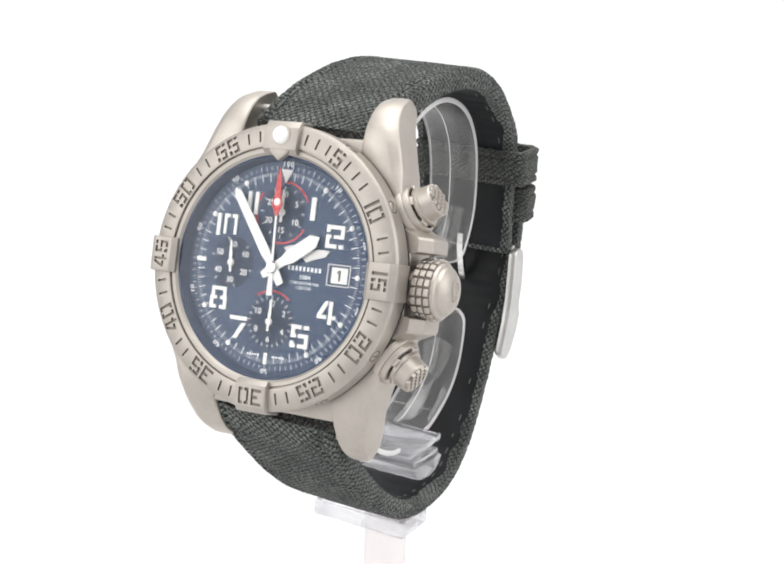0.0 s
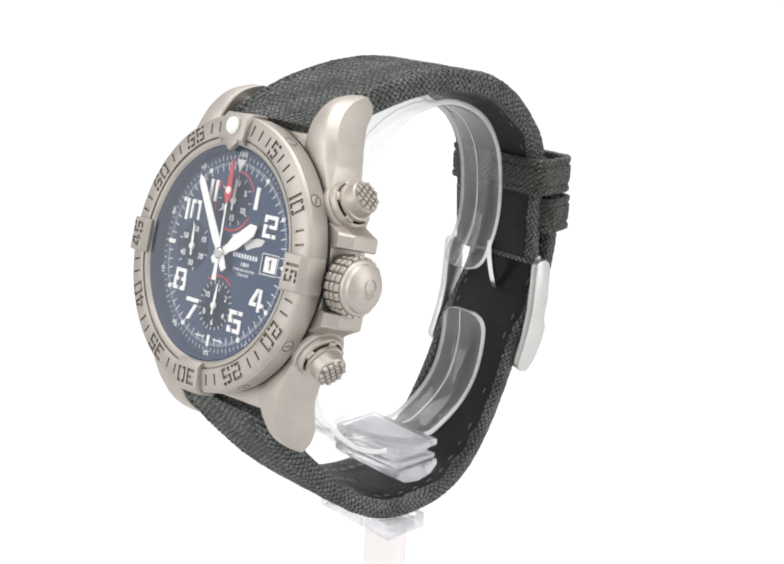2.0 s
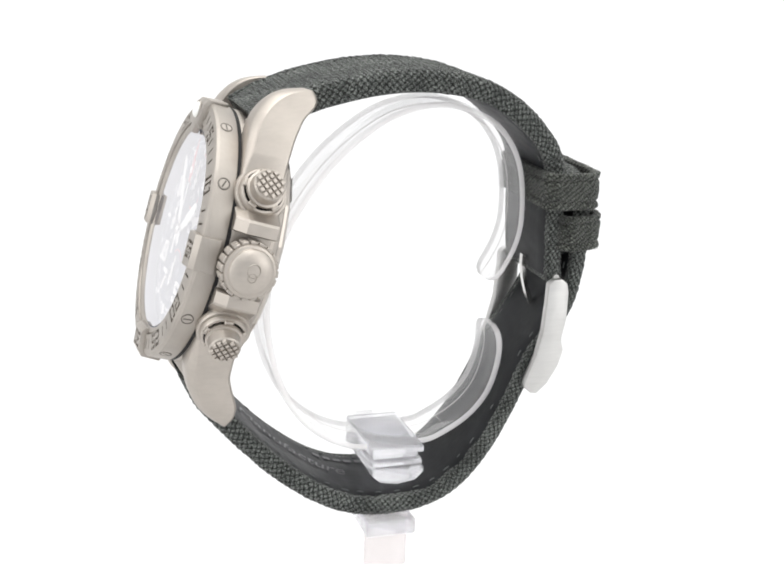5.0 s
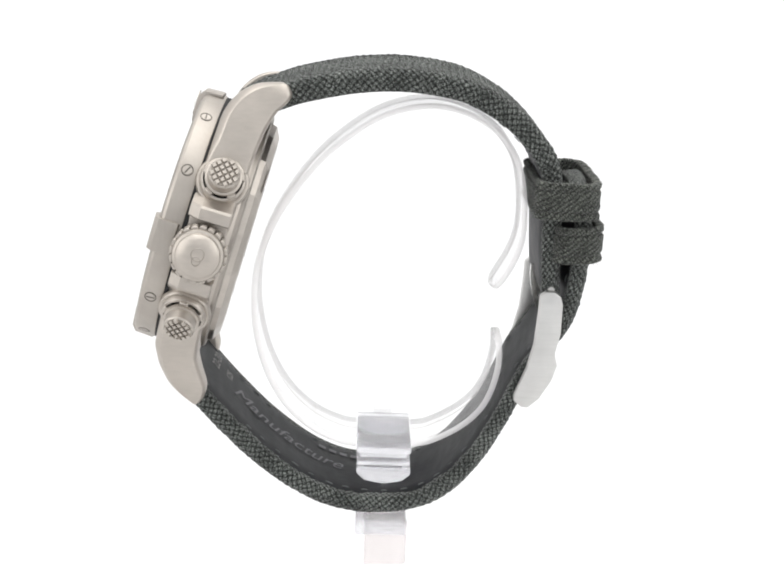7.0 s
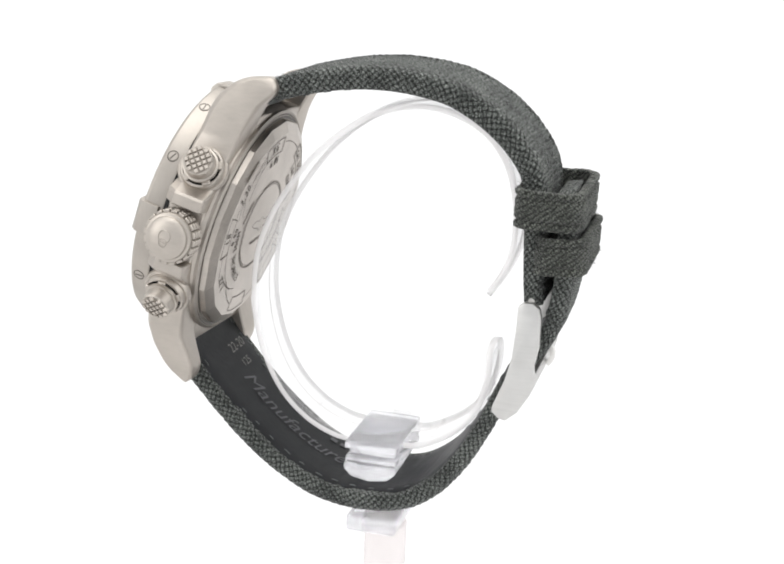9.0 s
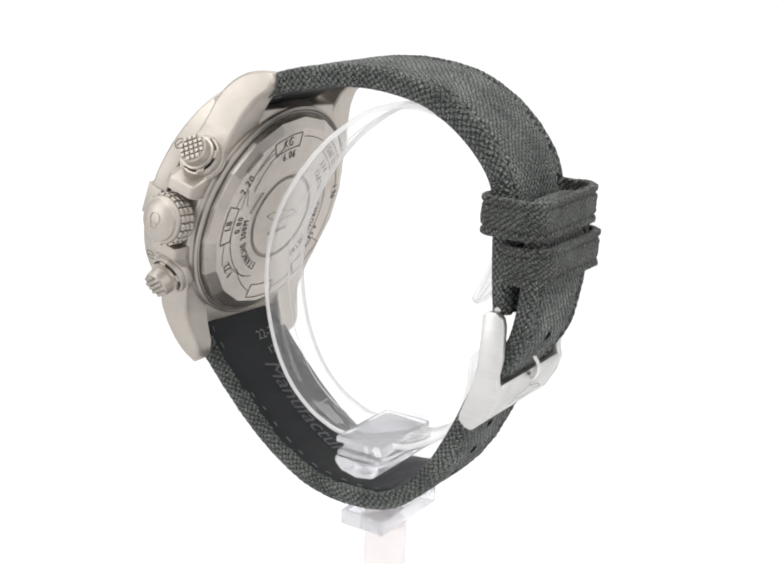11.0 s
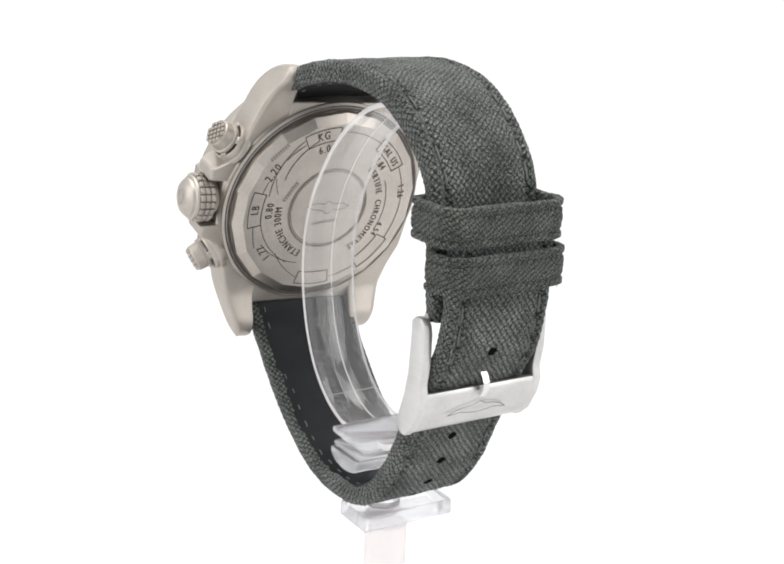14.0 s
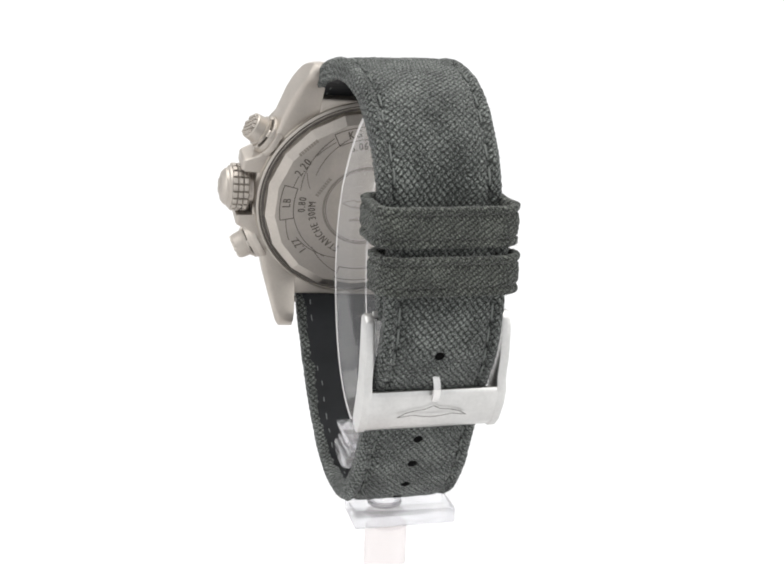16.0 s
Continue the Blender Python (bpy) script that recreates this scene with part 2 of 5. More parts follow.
class Shape:
    """Points and faces gathered in one space, then sent through a map into the watch's space."""

    def __init__(self):
        self.v, self.f = [], []

    def add(self, verts, faces):
        k = len(self.v)
        self.v += [tuple(p) for p in verts]
        self.f += [tuple(i + k for i in f) for f in faces]
        return self

    def bm(self, bm):
        bm.verts.index_update()
        self.add([v.co[:] for v in bm.verts], [[v.index for v in f.verts] for f in bm.faces])
        bm.free()
        return self

    def lathe(self, profile, seg=96, m=None, phase=0.0, closed=False, cap=True):
        """Turns (r, n) about the third axis."""
        m = m or Matrix()
        vs, fs = [], []
        k = len(profile)
        for i in range(seg):
            a = 2 * math.pi * i / seg + phase
            for r, n in profile:
                vs.append((m @ Vector((r * math.cos(a), r * math.sin(a), n)))[:])
        for i in range(seg):
            j = (i + 1) % seg
            for q in range(k if closed else k - 1):
                w = (q + 1) % k
                fs.append((i * k + q, j * k + q, j * k + w, i * k + w))
        if not closed and cap:
            for q in (0, k - 1):
                if profile[q][0] > 1e-6:
                    fs.append(tuple(i * k + q for i in range(seg)))
        return self.add(vs, fs)

    def prism(self, poly, n0, n1, m=None, bevel=0.0, steps=2):
        bm = bmesh.new()
        lo = [bm.verts.new((x, y, n0)) for x, y in poly]
        hi = [bm.verts.new((x, y, n1)) for x, y in poly]
        bm.faces.new(lo[::-1])
        bm.faces.new(hi)
        for i in range(len(poly)):
            j = (i + 1) % len(poly)
            bm.faces.new((lo[i], lo[j], hi[j], hi[i]))
        bmesh.ops.recalc_face_normals(bm, faces=bm.faces)
        if bevel:
            es = [e for e in bm.edges if e.calc_face_angle(0) > 0.6]
            bmesh.ops.bevel(bm, geom=es, offset=bevel, segments=steps, affect="EDGES", profile=0.5, clamp_overlap=True)
        if m is not None:
            bm.transform(m)
        return self.bm(bm)

    def box(self, x0, x1, y0, y1, z0, z1, m=None, bevel=0.0, steps=2):
        return self.prism([(x0, y0), (x1, y0), (x1, y1), (x0, y1)], z0, z1, m, bevel, steps)

    def out(self, name, mat, parent, label="", m=None, angle=38):
        vs = self.v if m is None else [(m @ Vector(p))[:] for p in self.v]
        return put(name, vs, self.f, mat, parent, label, angle=angle)


def spline(pts, n):
    """n points evenly along a smooth line through pts, with its tangents and lengths."""
    p = np.array(pts, float)
    d = np.r_[0, np.cumsum(np.hypot(*np.diff(p, axis=0).T) ** 0.5)]
    q = np.vstack([2 * p[0] - p[1], p, 2 * p[-1] - p[-2]])
    fine = []
    for i in range(len(p) - 1):
        a, b, c, e = q[i], q[i + 1], q[i + 2], q[i + 3]
        for u in np.linspace(0, 1, 40, endpoint=False):
            fine.append(0.5 * (2 * b + (c - a) * u + (2 * a - 5 * b + 4 * c - e) * u * u + (3 * b - a - 3 * c + e) * u ** 3))
    fine.append(p[-1])
    fine = np.array(fine)
    for _ in range(30):
        fine[1:-1] = (fine[:-2] + 2 * fine[1:-1] + fine[2:]) / 4
    s = np.r_[0, np.cumsum(np.hypot(*np.diff(fine, axis=0).T))]
    t = np.linspace(0, s[-1], n)
    pos = np.stack([np.interp(t, s, fine[:, 0]), np.interp(t, s, fine[:, 1])], 1)
    tan = np.gradient(pos, axis=0)
    tan /= np.linalg.norm(tan, axis=1)[:, None]
    return pos, tan, t


# ---- the setting ----
def backdrop():
    """White paper sweep: flat table, round cove, upright back, closed on the sides, above and behind the lens."""
    line = [(-900.0, 0.0), (-500.0, 0.0), (0.0, 0.0), (290.0, 0.0)]
    for i in range(1, 13):
        a = math.pi / 2 * i / 12
        line.append((290 + 260 * math.sin(a), 260 - 260 * math.cos(a)))
    line += [(550.0, 700.0), (550.0, 1300.0)]
    vs = [(x, y, z - EYE_Z) for y, z in line for x in (-900.0, 900.0)]
    fs = [(2 * i, 2 * i + 1, 2 * i + 3, 2 * i + 2) for i in range(len(line) - 1)]
    ob = put("backdrop", vs, fs, PAPER)
    tagged(ob, "seamless white paper sweep under and behind the watch", "backdrop", kind="structure")


backdrop()

# ---- the watch: its own space ----
# The head's axes: right (to 3 o'clock), up (to 12 o'clock), out of the dial.
TILT, ROLL = radians(15.6), radians(3.5)
HUB = Vector((-40.4, 0.1, -56.9))
OUT = Vector((-math.cos(TILT), 0, math.sin(TILT)))
RIGHT0, UP0 = Vector((0, -1, 0)), Vector((math.sin(TILT), 0, math.cos(TILT)))
RIGHT = RIGHT0 * math.cos(ROLL) + UP0 * math.sin(ROLL)
UP = UP0 * math.cos(ROLL) - RIGHT0 * math.sin(ROLL)


def frame_of(x, y, z, o):
    return Matrix(((x[0], y[0], z[0], o[0]), (x[1], y[1], z[1], o[1]), (x[2], y[2], z[2], o[2]), (0, 0, 0, 1)))


BIG = 1.027
HEAD = frame_of(RIGHT * BIG, UP * BIG, OUT, HUB)
BACK = frame_of(-RIGHT * BIG, UP * BIG, -OUT, HUB)     # seen from behind

watch = new("wristwatch")
tagged(watch, "titanium chronograph watch with navy dial and green-grey canvas strap", "wristwatch")


# ---- writing ----
def letters(text, size, align="CENTER", space=1.0):
    """Points and faces of a line of built-in type, size in millimetres."""
    cu = bpy.data.curves.new("line_of_type", "FONT")
    cu.body, cu.size, cu.align_x, cu.align_y = text, size, align, "CENTER"
    cu.resolution_u = 3
    cu.space_character = space
    ob = bpy.data.objects.new("line_of_type", cu)
    me = bpy.data.meshes.new_from_object(ob)
    vs = [v.co[:] for v in me.vertices]
    fs = [tuple(p.vertices) for p in me.polygons]
    bpy.data.objects.remove(ob)
    bpy.data.curves.remove(cu)
    bpy.data.meshes.remove(me)
    return vs, fs


def flat_text(shape, text, size, x, y, n, turn=0.0, wide=1.0, bold=0.0):
    vs, fs = letters(text, size)
    c, s = math.cos(turn), math.sin(turn)
    for dx in ((0,) if not bold else (-bold, 0, bold)):
        shape.add([(x + c * (a * wide + dx) - s * b, y + s * (a * wide + dx) + c * b, n + dx * 0.01) for a, b, _ in vs], fs)


def arc_text(shape, text, size, radius, clock, n, wide=1.0):
    """Type bent round a circle, tops outwards, centred at an angle (degrees clockwise from 12)."""
    vs, fs = letters(text, size, "CENTER", 1.28)
    for dx in (-0.05, 0.05):
        pts = []
        for a, b, _ in vs:
            ang = radians(clock) + (a * wide + dx) / radius
            r = radius + b
            pts.append((r * math.sin(ang), r * math.cos(ang), n + dx * 0.01))
        shape.add(pts, fs)


# Stencil figures, as bars (x0, y0, x1, y1) in a cell 1 wide and 1 high.
W_ = 0.21
STENCIL = {
    "0": [(0, 0, W_, 1), (1 - W_, 0, 1, 1), (0, 0.82, 0.42, 1), (0.58, 0.82, 1, 1), (0, 0, 0.42, 0.18), (0.58, 0, 1, 0.18)],
    "n": [(0, 0.1, W_, 1), (1 - W_, 0.1, 1, 1), (0, 0.83, 0.42, 1), (0.58, 0.83, 1, 1)],
    "1": [(0.38, 0, 0.38 + W_ + 0.02, 1)],
    "2": [(0, 0.82, 1, 1), (1 - W_, 0.46, 1, 1), (0.42, 0.42, 1, 0.58), (0, 0.42, 0.28, 0.58), (0, 0, W_, 0.56), (0, 0, 0.62, 0.18), (0.74, 0, 1, 0.18), (0, 0.68, W_, 1)],
    "3": [(0, 0.82, 1, 1), (1 - W_, 0, 1, 0.44), (1 - W_, 0.56, 1, 1), (0.36, 0.41, 1, 0.59), (0, 0, 1, 0.18)],
    "4": [(0.62, 0, 0.62 + W_, 1), (0.80, 0.22, 1.05, 0.39), ((0.0, 0.22), (0.52, 0.22), (0.52, 0.39), (0.25, 0.39), (0.56, 0.86), (0.56, 1.0), (0.40, 1.0), (0.0, 0.39))],
    "5": [(0, 0.82, 0.56, 1), (0.68, 0.82, 1, 1), (0, 0.5, W_, 1), (0, 0.44, 0.3, 0.62), (0.42, 0.44, 1, 0.62), (1 - W_, 0, 1, 0.6), (0.44, 0, 1, 0.18), (0, 0, 0.3, 0.18), (0, 0, W_, 0.28)],
    "7": [(0, 0.82, 1, 1), ((0.24, 0.0), (0.50, 0.0), (0.98, 0.72), (0.72, 0.72))],
    "8": [(0, 0, W_, 0.44), (1 - W_, 0, 1, 0.44), (0.06, 0.56, W_ + 0.04, 1), (0.96 - W_, 0.56, 0.94, 1), (0, 0.42, 0.4, 0.58), (0.6, 0.42, 1, 0.58), (0.06, 0.83, 0.94, 1), (0, 0, 0.4, 0.17), (0.6, 0, 1, 0.17)],
}


def stencil(shape, figures, x, y, high, n0, n1, turn=0.0, wide=0.78, gap=0.18):
    """A row of stencil figures centred at (x, y), turned by an angle."""
    w = high * wide
    one = 0.27
    total = sum(one * w if f == "1" else w for f in figures) + gap * high * (len(figures) - 1)
    m = Matrix.Translation((x, y, 0)) @ Matrix.Rotation(turn, 4, "Z")
    at = -total / 2
    for f in figures:
        own = one * w if f == "1" else w
        strokes = [(0, 0, 1, 1)] if f == "1" else STENCIL[f]
        for i, stroke in enumerate(strokes):
            e = 0.002 * i
            if isinstance(stroke[0], tuple):
                shape.prism([(at + a * own, (b - 0.5) * high) for a, b in stroke], n0, n1 + e, m)
            else:
                a, b, c, d = stroke
                shape.box(at + a * own, at + c * own, (b - 0.5) * high, (d - 0.5) * high, n0, n1 + e, m)
        at += own + gap * high


def bars(shape, width, high, x, y, n, count, turn=0.0, fill=0.78):
    """Unreadable writing: a row of short bars."""
    m = Matrix.Translation((x, y, n)) @ Matrix.Rotation(turn, 4, "Z")
    step = width / count
    for i in range(count):
        shape.box(-width / 2 + i * step, -width / 2 + (i + fill) * step, -high / 2, high / 2, 0, 0.02, m)


# ---- case ----
# Top and bottom lines of the case flank, from the lower lug's tip to the upper one's: (up, out).
TOP_LINE = ((-28.4, -13.0), (-27.9, -10.8), (-26.0, -7.9), (-23.0, -5.5), (-19.5, -3.9), (-16, -3.7), (-9, -3.55), (9, -3.55), (16, -3.7), (20.5, -3.8), (22.8, -4.3), (25.0, -5.6), (26.6, -7.2), (27.6, -9.0), (28.2, -10.8), (28.3, -11.6))
LOW_LINE = ((-28.4, -13.6), (-27.2, -14.7), (-24.8, -14.6), (-22.2, -12.9), (-19.6, -11.4), (-15, -10.9), (0, -10.6), (15, -10.9), (20.2, -11.5), (23.7, -12.4), (25.6, -13.8), (27.0, -14.2), (27.9, -13.7), (28.3, -12.8))
# Outer line of one half flank, from the middle to a lug's tip: plain, and with the crown's notch, its guard and the pusher's scoop.
PLAIN_SIDE = ((0, 22.0), (6, 21.9), (11, 21.4), (16, 19.5), (20, 18.3), (24, 17.2), (27, 16.4), (27.8, 16.0), (28.4, 15.4))
GUARD_SIDE = ((0, 21.5), (4.62, 21.5), (4.74, 24.1), (4.95, 24.5), (6.7, 24.45), (7.1, 24.15), (7.6, 22.9), (8.3, 21.5), (9.2, 20.7), (11.0, 19.7), (13.0, 18.9), (14.5, 18.5), (16, 18.2), (20, 17.1), (24, 15.7), (27, 14.7), (27.8, 14.3), (28.4, 13.8))


def smooth_line(line, u):
    xs, ys = zip(*line)
    v = np.interp(u, xs, ys)
    for _ in range(3):
        v[1:-1] = (v[:-2] + 2 * v[1:-1] + v[2:]) / 4
    return v


def case_side(side):
    """One flank of the case, running out into two lugs."""
    mid = [0, 1.5, 3, 4.2, 4.62, 4.74, 4.82, 4.95, 5.5, 6.2, 6.7, 6.9, 7.1, 7.35, 7.6, 7.95, 8.3, 8.7, 9.2, 10, 11, 12, 13, 13.8, 14.5, 15.2, 16]
    u = np.r_[np.linspace(-28.4, -17, 26), [-q for q in mid[:0:-1]], mid, np.linspace(17, 28.3, 27)]
    top, low = smooth_line(TOP_LINE, u), smooth_line(LOW_LINE, u)
    out = np.interp(np.abs(u), *zip(*(GUARD_SIDE if side > 0 else PLAIN_SIDE)))
    if side < 0:
        out = out - 1.1 * np.clip((u - 12) / 10, 0, 1)
    vs, fs = [], []
    for q, t, b, r in zip(u, top, low, out):
        c = min(0.8 + 0.5 * min(1.0, max(0.0, (abs(q) - 12) / 8)), (t - b) * 0.3)
        guard = min(1.0, max(0.0, (11.5 - abs(q)) / 2.5)) if side > 0 and abs(q) > 4.65 else 0.0
        lug = min(1.0, max(0.0, (abs(q) - 13.0) / 4.0))
        flat = max(guard, 0.65 * lug)
        cx = c + 0.9 * guard + 0.45 * lug
        cn = min(c * 0.7 + 1.25 * guard + 0.4 * lug, (t - b) * 0.4)
        ring = [(11.0, t - 0.5), (11.15, t - 0.15), (11.5, t)]
        for i in range(7):
            a, e = math.pi / 2 * (1 - i / 6), min(1.0, max(0.0, (i - 0.6) / 4.8))
            x = (1 - flat) * math.cos(a) + flat * e
            n = (1 - flat) * math.sin(a) + flat * (1 - e)
            ring.append((r - cx + cx * x, t - cn + cn * n))
        for i in range(5):
            a = -math.pi / 2 * i / 4
            ring.append((r - c + c * math.cos(a), b + c * 0.7 + c * 0.7 * math.sin(a)))
        ring += [(11.5, b), (11.15, b + 0.15), (11.0, b + 0.5)]
        vs += [(side * x, q, n) for x, n in ring]
    k = len(ring)
    for i in range(len(u) - 1):
        for j in range(k):
            w = (j + 1) % k
            fs.append((i * k + j, i * k + w, (i + 1) * k + w, (i + 1) * k + j))
    fs += [tuple(range(k)), tuple((len(u) - 1) * k + j for j in range(k))]
    return Shape().add(vs, fs)


def build_case():
    s = Shape()
    s.lathe([(17.0, -3.6), (21.2, -3.6), (21.6, -3.7), (21.7, -4.0), (21.7, -9.8), (21.5, -10.5), (21.2, -11.2), (17.0, -11.3)], 128, closed=True)
    case = s.out("case", TITANIUM_SIDE, watch, "brushed titanium case middle", HEAD, 30)
    for side in (1, -1):
        case_side(side).out("case_flank", TITANIUM_SIDE, case, "brushed flank with two curved lugs", HEAD, 24)
    for lo, hi in ((15.0, 21.0), (-22.2, -15.0)):
        Shape().box(-11.3, 11.3, lo, hi, -11.3, -5.0, None, 0.5, 3).out("case_end", TITANIUM_SIDE, case, "curved case end behind the strap", HEAD, 30)
    for u, n in ((25.2, -9.5), (-24.6, -9.4)):
        bar = Shape().lathe([(0, -11.4), (0.7, -11.4), (0.7, 11.4), (0, 11.4)], 16, Matrix.Translation((0, u, n)) @ Matrix.Rotation(math.pi / 2, 4, "Y"))
        bar.out("spring_bar", STEEL, case, "", HEAD)
    # Black ring added in the bezel seam, where only shade lies.
    gap = Shape().lathe([(19.5, -3.8), (21.82, -3.8), (21.82, -3.08), (19.5, -3.08)], 96, closed=True)
    gap.out("bezel_gap_shade", GAP_SHADE, case, "", HEAD)
    return case


case = build_case()


def build_back():
    s = Shape()
    s.lathe([(0, -11.0), (21.2, -11.0), (21.2, -11.8), (20.8, -12.1), (20.6, -11.8), (20.4, -11.8), (20.2, -12.0), (19.2, -12.0)], 96)
    s.out("back_ring", TITANIUM, case, "stepped titanium back ring", HEAD, 25)
    # Dark rings over the steps carry the shade of the creases.
    for r, n in ((20.62, -11.84), (19.98, -12.03)):
        Shape().lathe([(r - 0.28, n), (r + 0.28, n)], 96, cap=False).out("back_groove_shade", GROOVE_SHADE, case, "", HEAD)
    p = Shape()
    p.lathe([(19.9, -12.0), (19.7, -13.0), (17.9, -13.95), (0, -14.0)], 18, phase=radians(10))
    back = p.out("case_back", TITANIUM_BACK, watch, "engraved titanium screw-down back with faceted rim", HEAD, 5)
    e, w = Shape(), Shape()
    n = 14.03
    for text, size, rad, clock in (("2.20", 1.7, 15.5, -60), ("LB", 1.6, 15.6, -90), ("0.80", 1.5, 12.6, -91), ("1.77", 1.6, 15.2, -128), ("KG", 1.7, 15.8, -16), ("6.06", 1.6, 13.0, -14),
                                   ("CERTIFIE", 1.35, 11.2, 58), ("CHRONOMETRE", 1.35, 11.2, 113), ("GAL US", 1.4, 15.9, 45), ("ETANCHE 300M", 1.5, 10.6, -122), ("1.26", 1.4, 16.2, 78), ("3.84", 1.4, 13.3, 45), ("4.54", 1.4, 13.4, 112)):
        arc_text(e, text, size * 1.4, rad, clock, n, 0.72)
    for clock, wide, rad in ((-90, 26, 15.6), (-16, 26, 15.8), (45, 26, 16.0), (130, 28, 15.7), (180, 26, 15.6)):
        for r in (rad - 1.35, rad + 1.35):
            pts, fs = [], []
            for i in range(13):
                a = radians(clock - wide / 2 + wide * i / 12)
                pts += [((r - 0.09) * math.sin(a), (r - 0.09) * math.cos(a), n), ((r + 0.09) * math.sin(a), (r + 0.09) * math.cos(a), n)]
            fs = [(2 * i, 2 * i + 1, 2 * i + 3, 2 * i + 2) for i in range(12)]
            e.add(pts, fs)
        for k in (-1, 1):
            a = radians(clock + k * wide / 2)
            m = Matrix.Rotation(-a, 4, "Z")
            e.box(-0.09, 0.09, rad - 1.4, rad + 1.4, n - 0.01, n + 0.01, m)
    # curved scale lines between the boxes
    for a0, a1, r0, r1 in ((-77, -67, 15.2, 15.2), (-47, -30, 15.2, 15.5), (-120, -103, 16.4, 15.8), (-78, -30, 13.6, 16.4), (-150, -98, 13.4, 14.3), (0, 32, 16.2, 16.2), (58, 116, 16.4, 16.4), (64, 112, 12.9, 12.9), (145, 166, 16, 16),
                           (-166, -135, 15.6, 13.4), (-60, -20, 12.4, 15.2), (-74, -62, 12.0, 14.2), (-160, -120, 12.6, 14.9)):
        pts = []
        for i in range(17):
            a = radians(a0 + (a1 - a0) * i / 16)
            r = r0 + (r1 - r0) * i / 16
            pts += [((r - 0.07) * math.sin(a), (r - 0.07) * math.cos(a), n), ((r + 0.07) * math.sin(a), (r + 0.07) * math.cos(a), n)]
        e.add(pts, [(2 * i, 2 * i + 1, 2 * i + 3, 2 * i + 2) for i in range(16)])
    for r in (7.9, 8.2):
        e.lathe([(r, n), (r + 0.12, n)], 64, cap=False)
    bars(w, 4.6, 0.75, -12.9, 12.0, n, 8, radians(47))
    wing = [(-6.4, 0.6), (-4.0, 1.6), (-1.4, 1.2), (0, 2.2), (1.4, 1.2), (4.0, 1.6), (6.4, 0.6), (4.2, -0.4), (1.6, -0.6), (0, -1.8), (-1.6, -0.6), (-4.2, -0.4)]
    for i in range(len(wing)):
        a, b = Vector(wing[i]) * 0.72, Vector(wing[(i + 1) % len(wing)]) * 0.72
        c = (b - a).orthogonal().normalized() * 0.06
        e.add([(*(a - c), n), (*(b - c), n), (*(b + c), n), (*(a + c), n)], [(0, 1, 2, 3)])
    bars(w, 5.6, 0.6, 0.0, -2.9, n, 9, radians(8))
    bars(w, 4.6, 0.75, -8.9, 3.8, n, 8, radians(60))
    # Soft shade of the sunken centre, painted as a darker ring.
    w.lathe([(8.35, n - 0.005), (8.6, n - 0.005)], 64, cap=False)
    w.out("worn_engraving_and_shade", WORN_AND_SHADE, back, "shallow worn engraving and a ring of painted shade", BACK)
    e.out("engraving", BACK_CUT, back, "dark engraved scales and lettering", BACK)


build_back()


# ---- bezel ----
def carve(shape, cutter):
    """The shape with the cutter's volume taken away, both in millimetres of the head's space."""
    obs = []
    for part_of in (shape, cutter):
        me = bpy.data.meshes.new("blank")
        me.from_pydata(part_of.v, [], part_of.f)
        bm = bmesh.new()
        bm.from_mesh(me)
        bmesh.ops.remove_doubles(bm, verts=bm.verts, dist=1e-5)
        bmesh.ops.recalc_face_normals(bm, faces=bm.faces)
        bm.to_mesh(me)
        bm.free()
        obs.append(new("blank", me))
    cutting = obs[0].modifiers.new("engrave", "BOOLEAN")
    cutting.operation, cutting.solver, cutting.object, cutting.use_self = "DIFFERENCE", "EXACT", obs[1], True
    done = bpy.data.meshes.new_from_object(obs[0].evaluated_get(bpy.context.evaluated_depsgraph_get()))
    result = Shape().add([v.co[:] for v in done.vertices], [tuple(p.vertices) for p in done.polygons])
    for ob in obs:
        me = ob.data
        bpy.data.objects.remove(ob)
        bpy.data.meshes.remove(me)
    bpy.data.meshes.remove(done)
    return result


DEEP = 0.34            # depth of the engraved figures


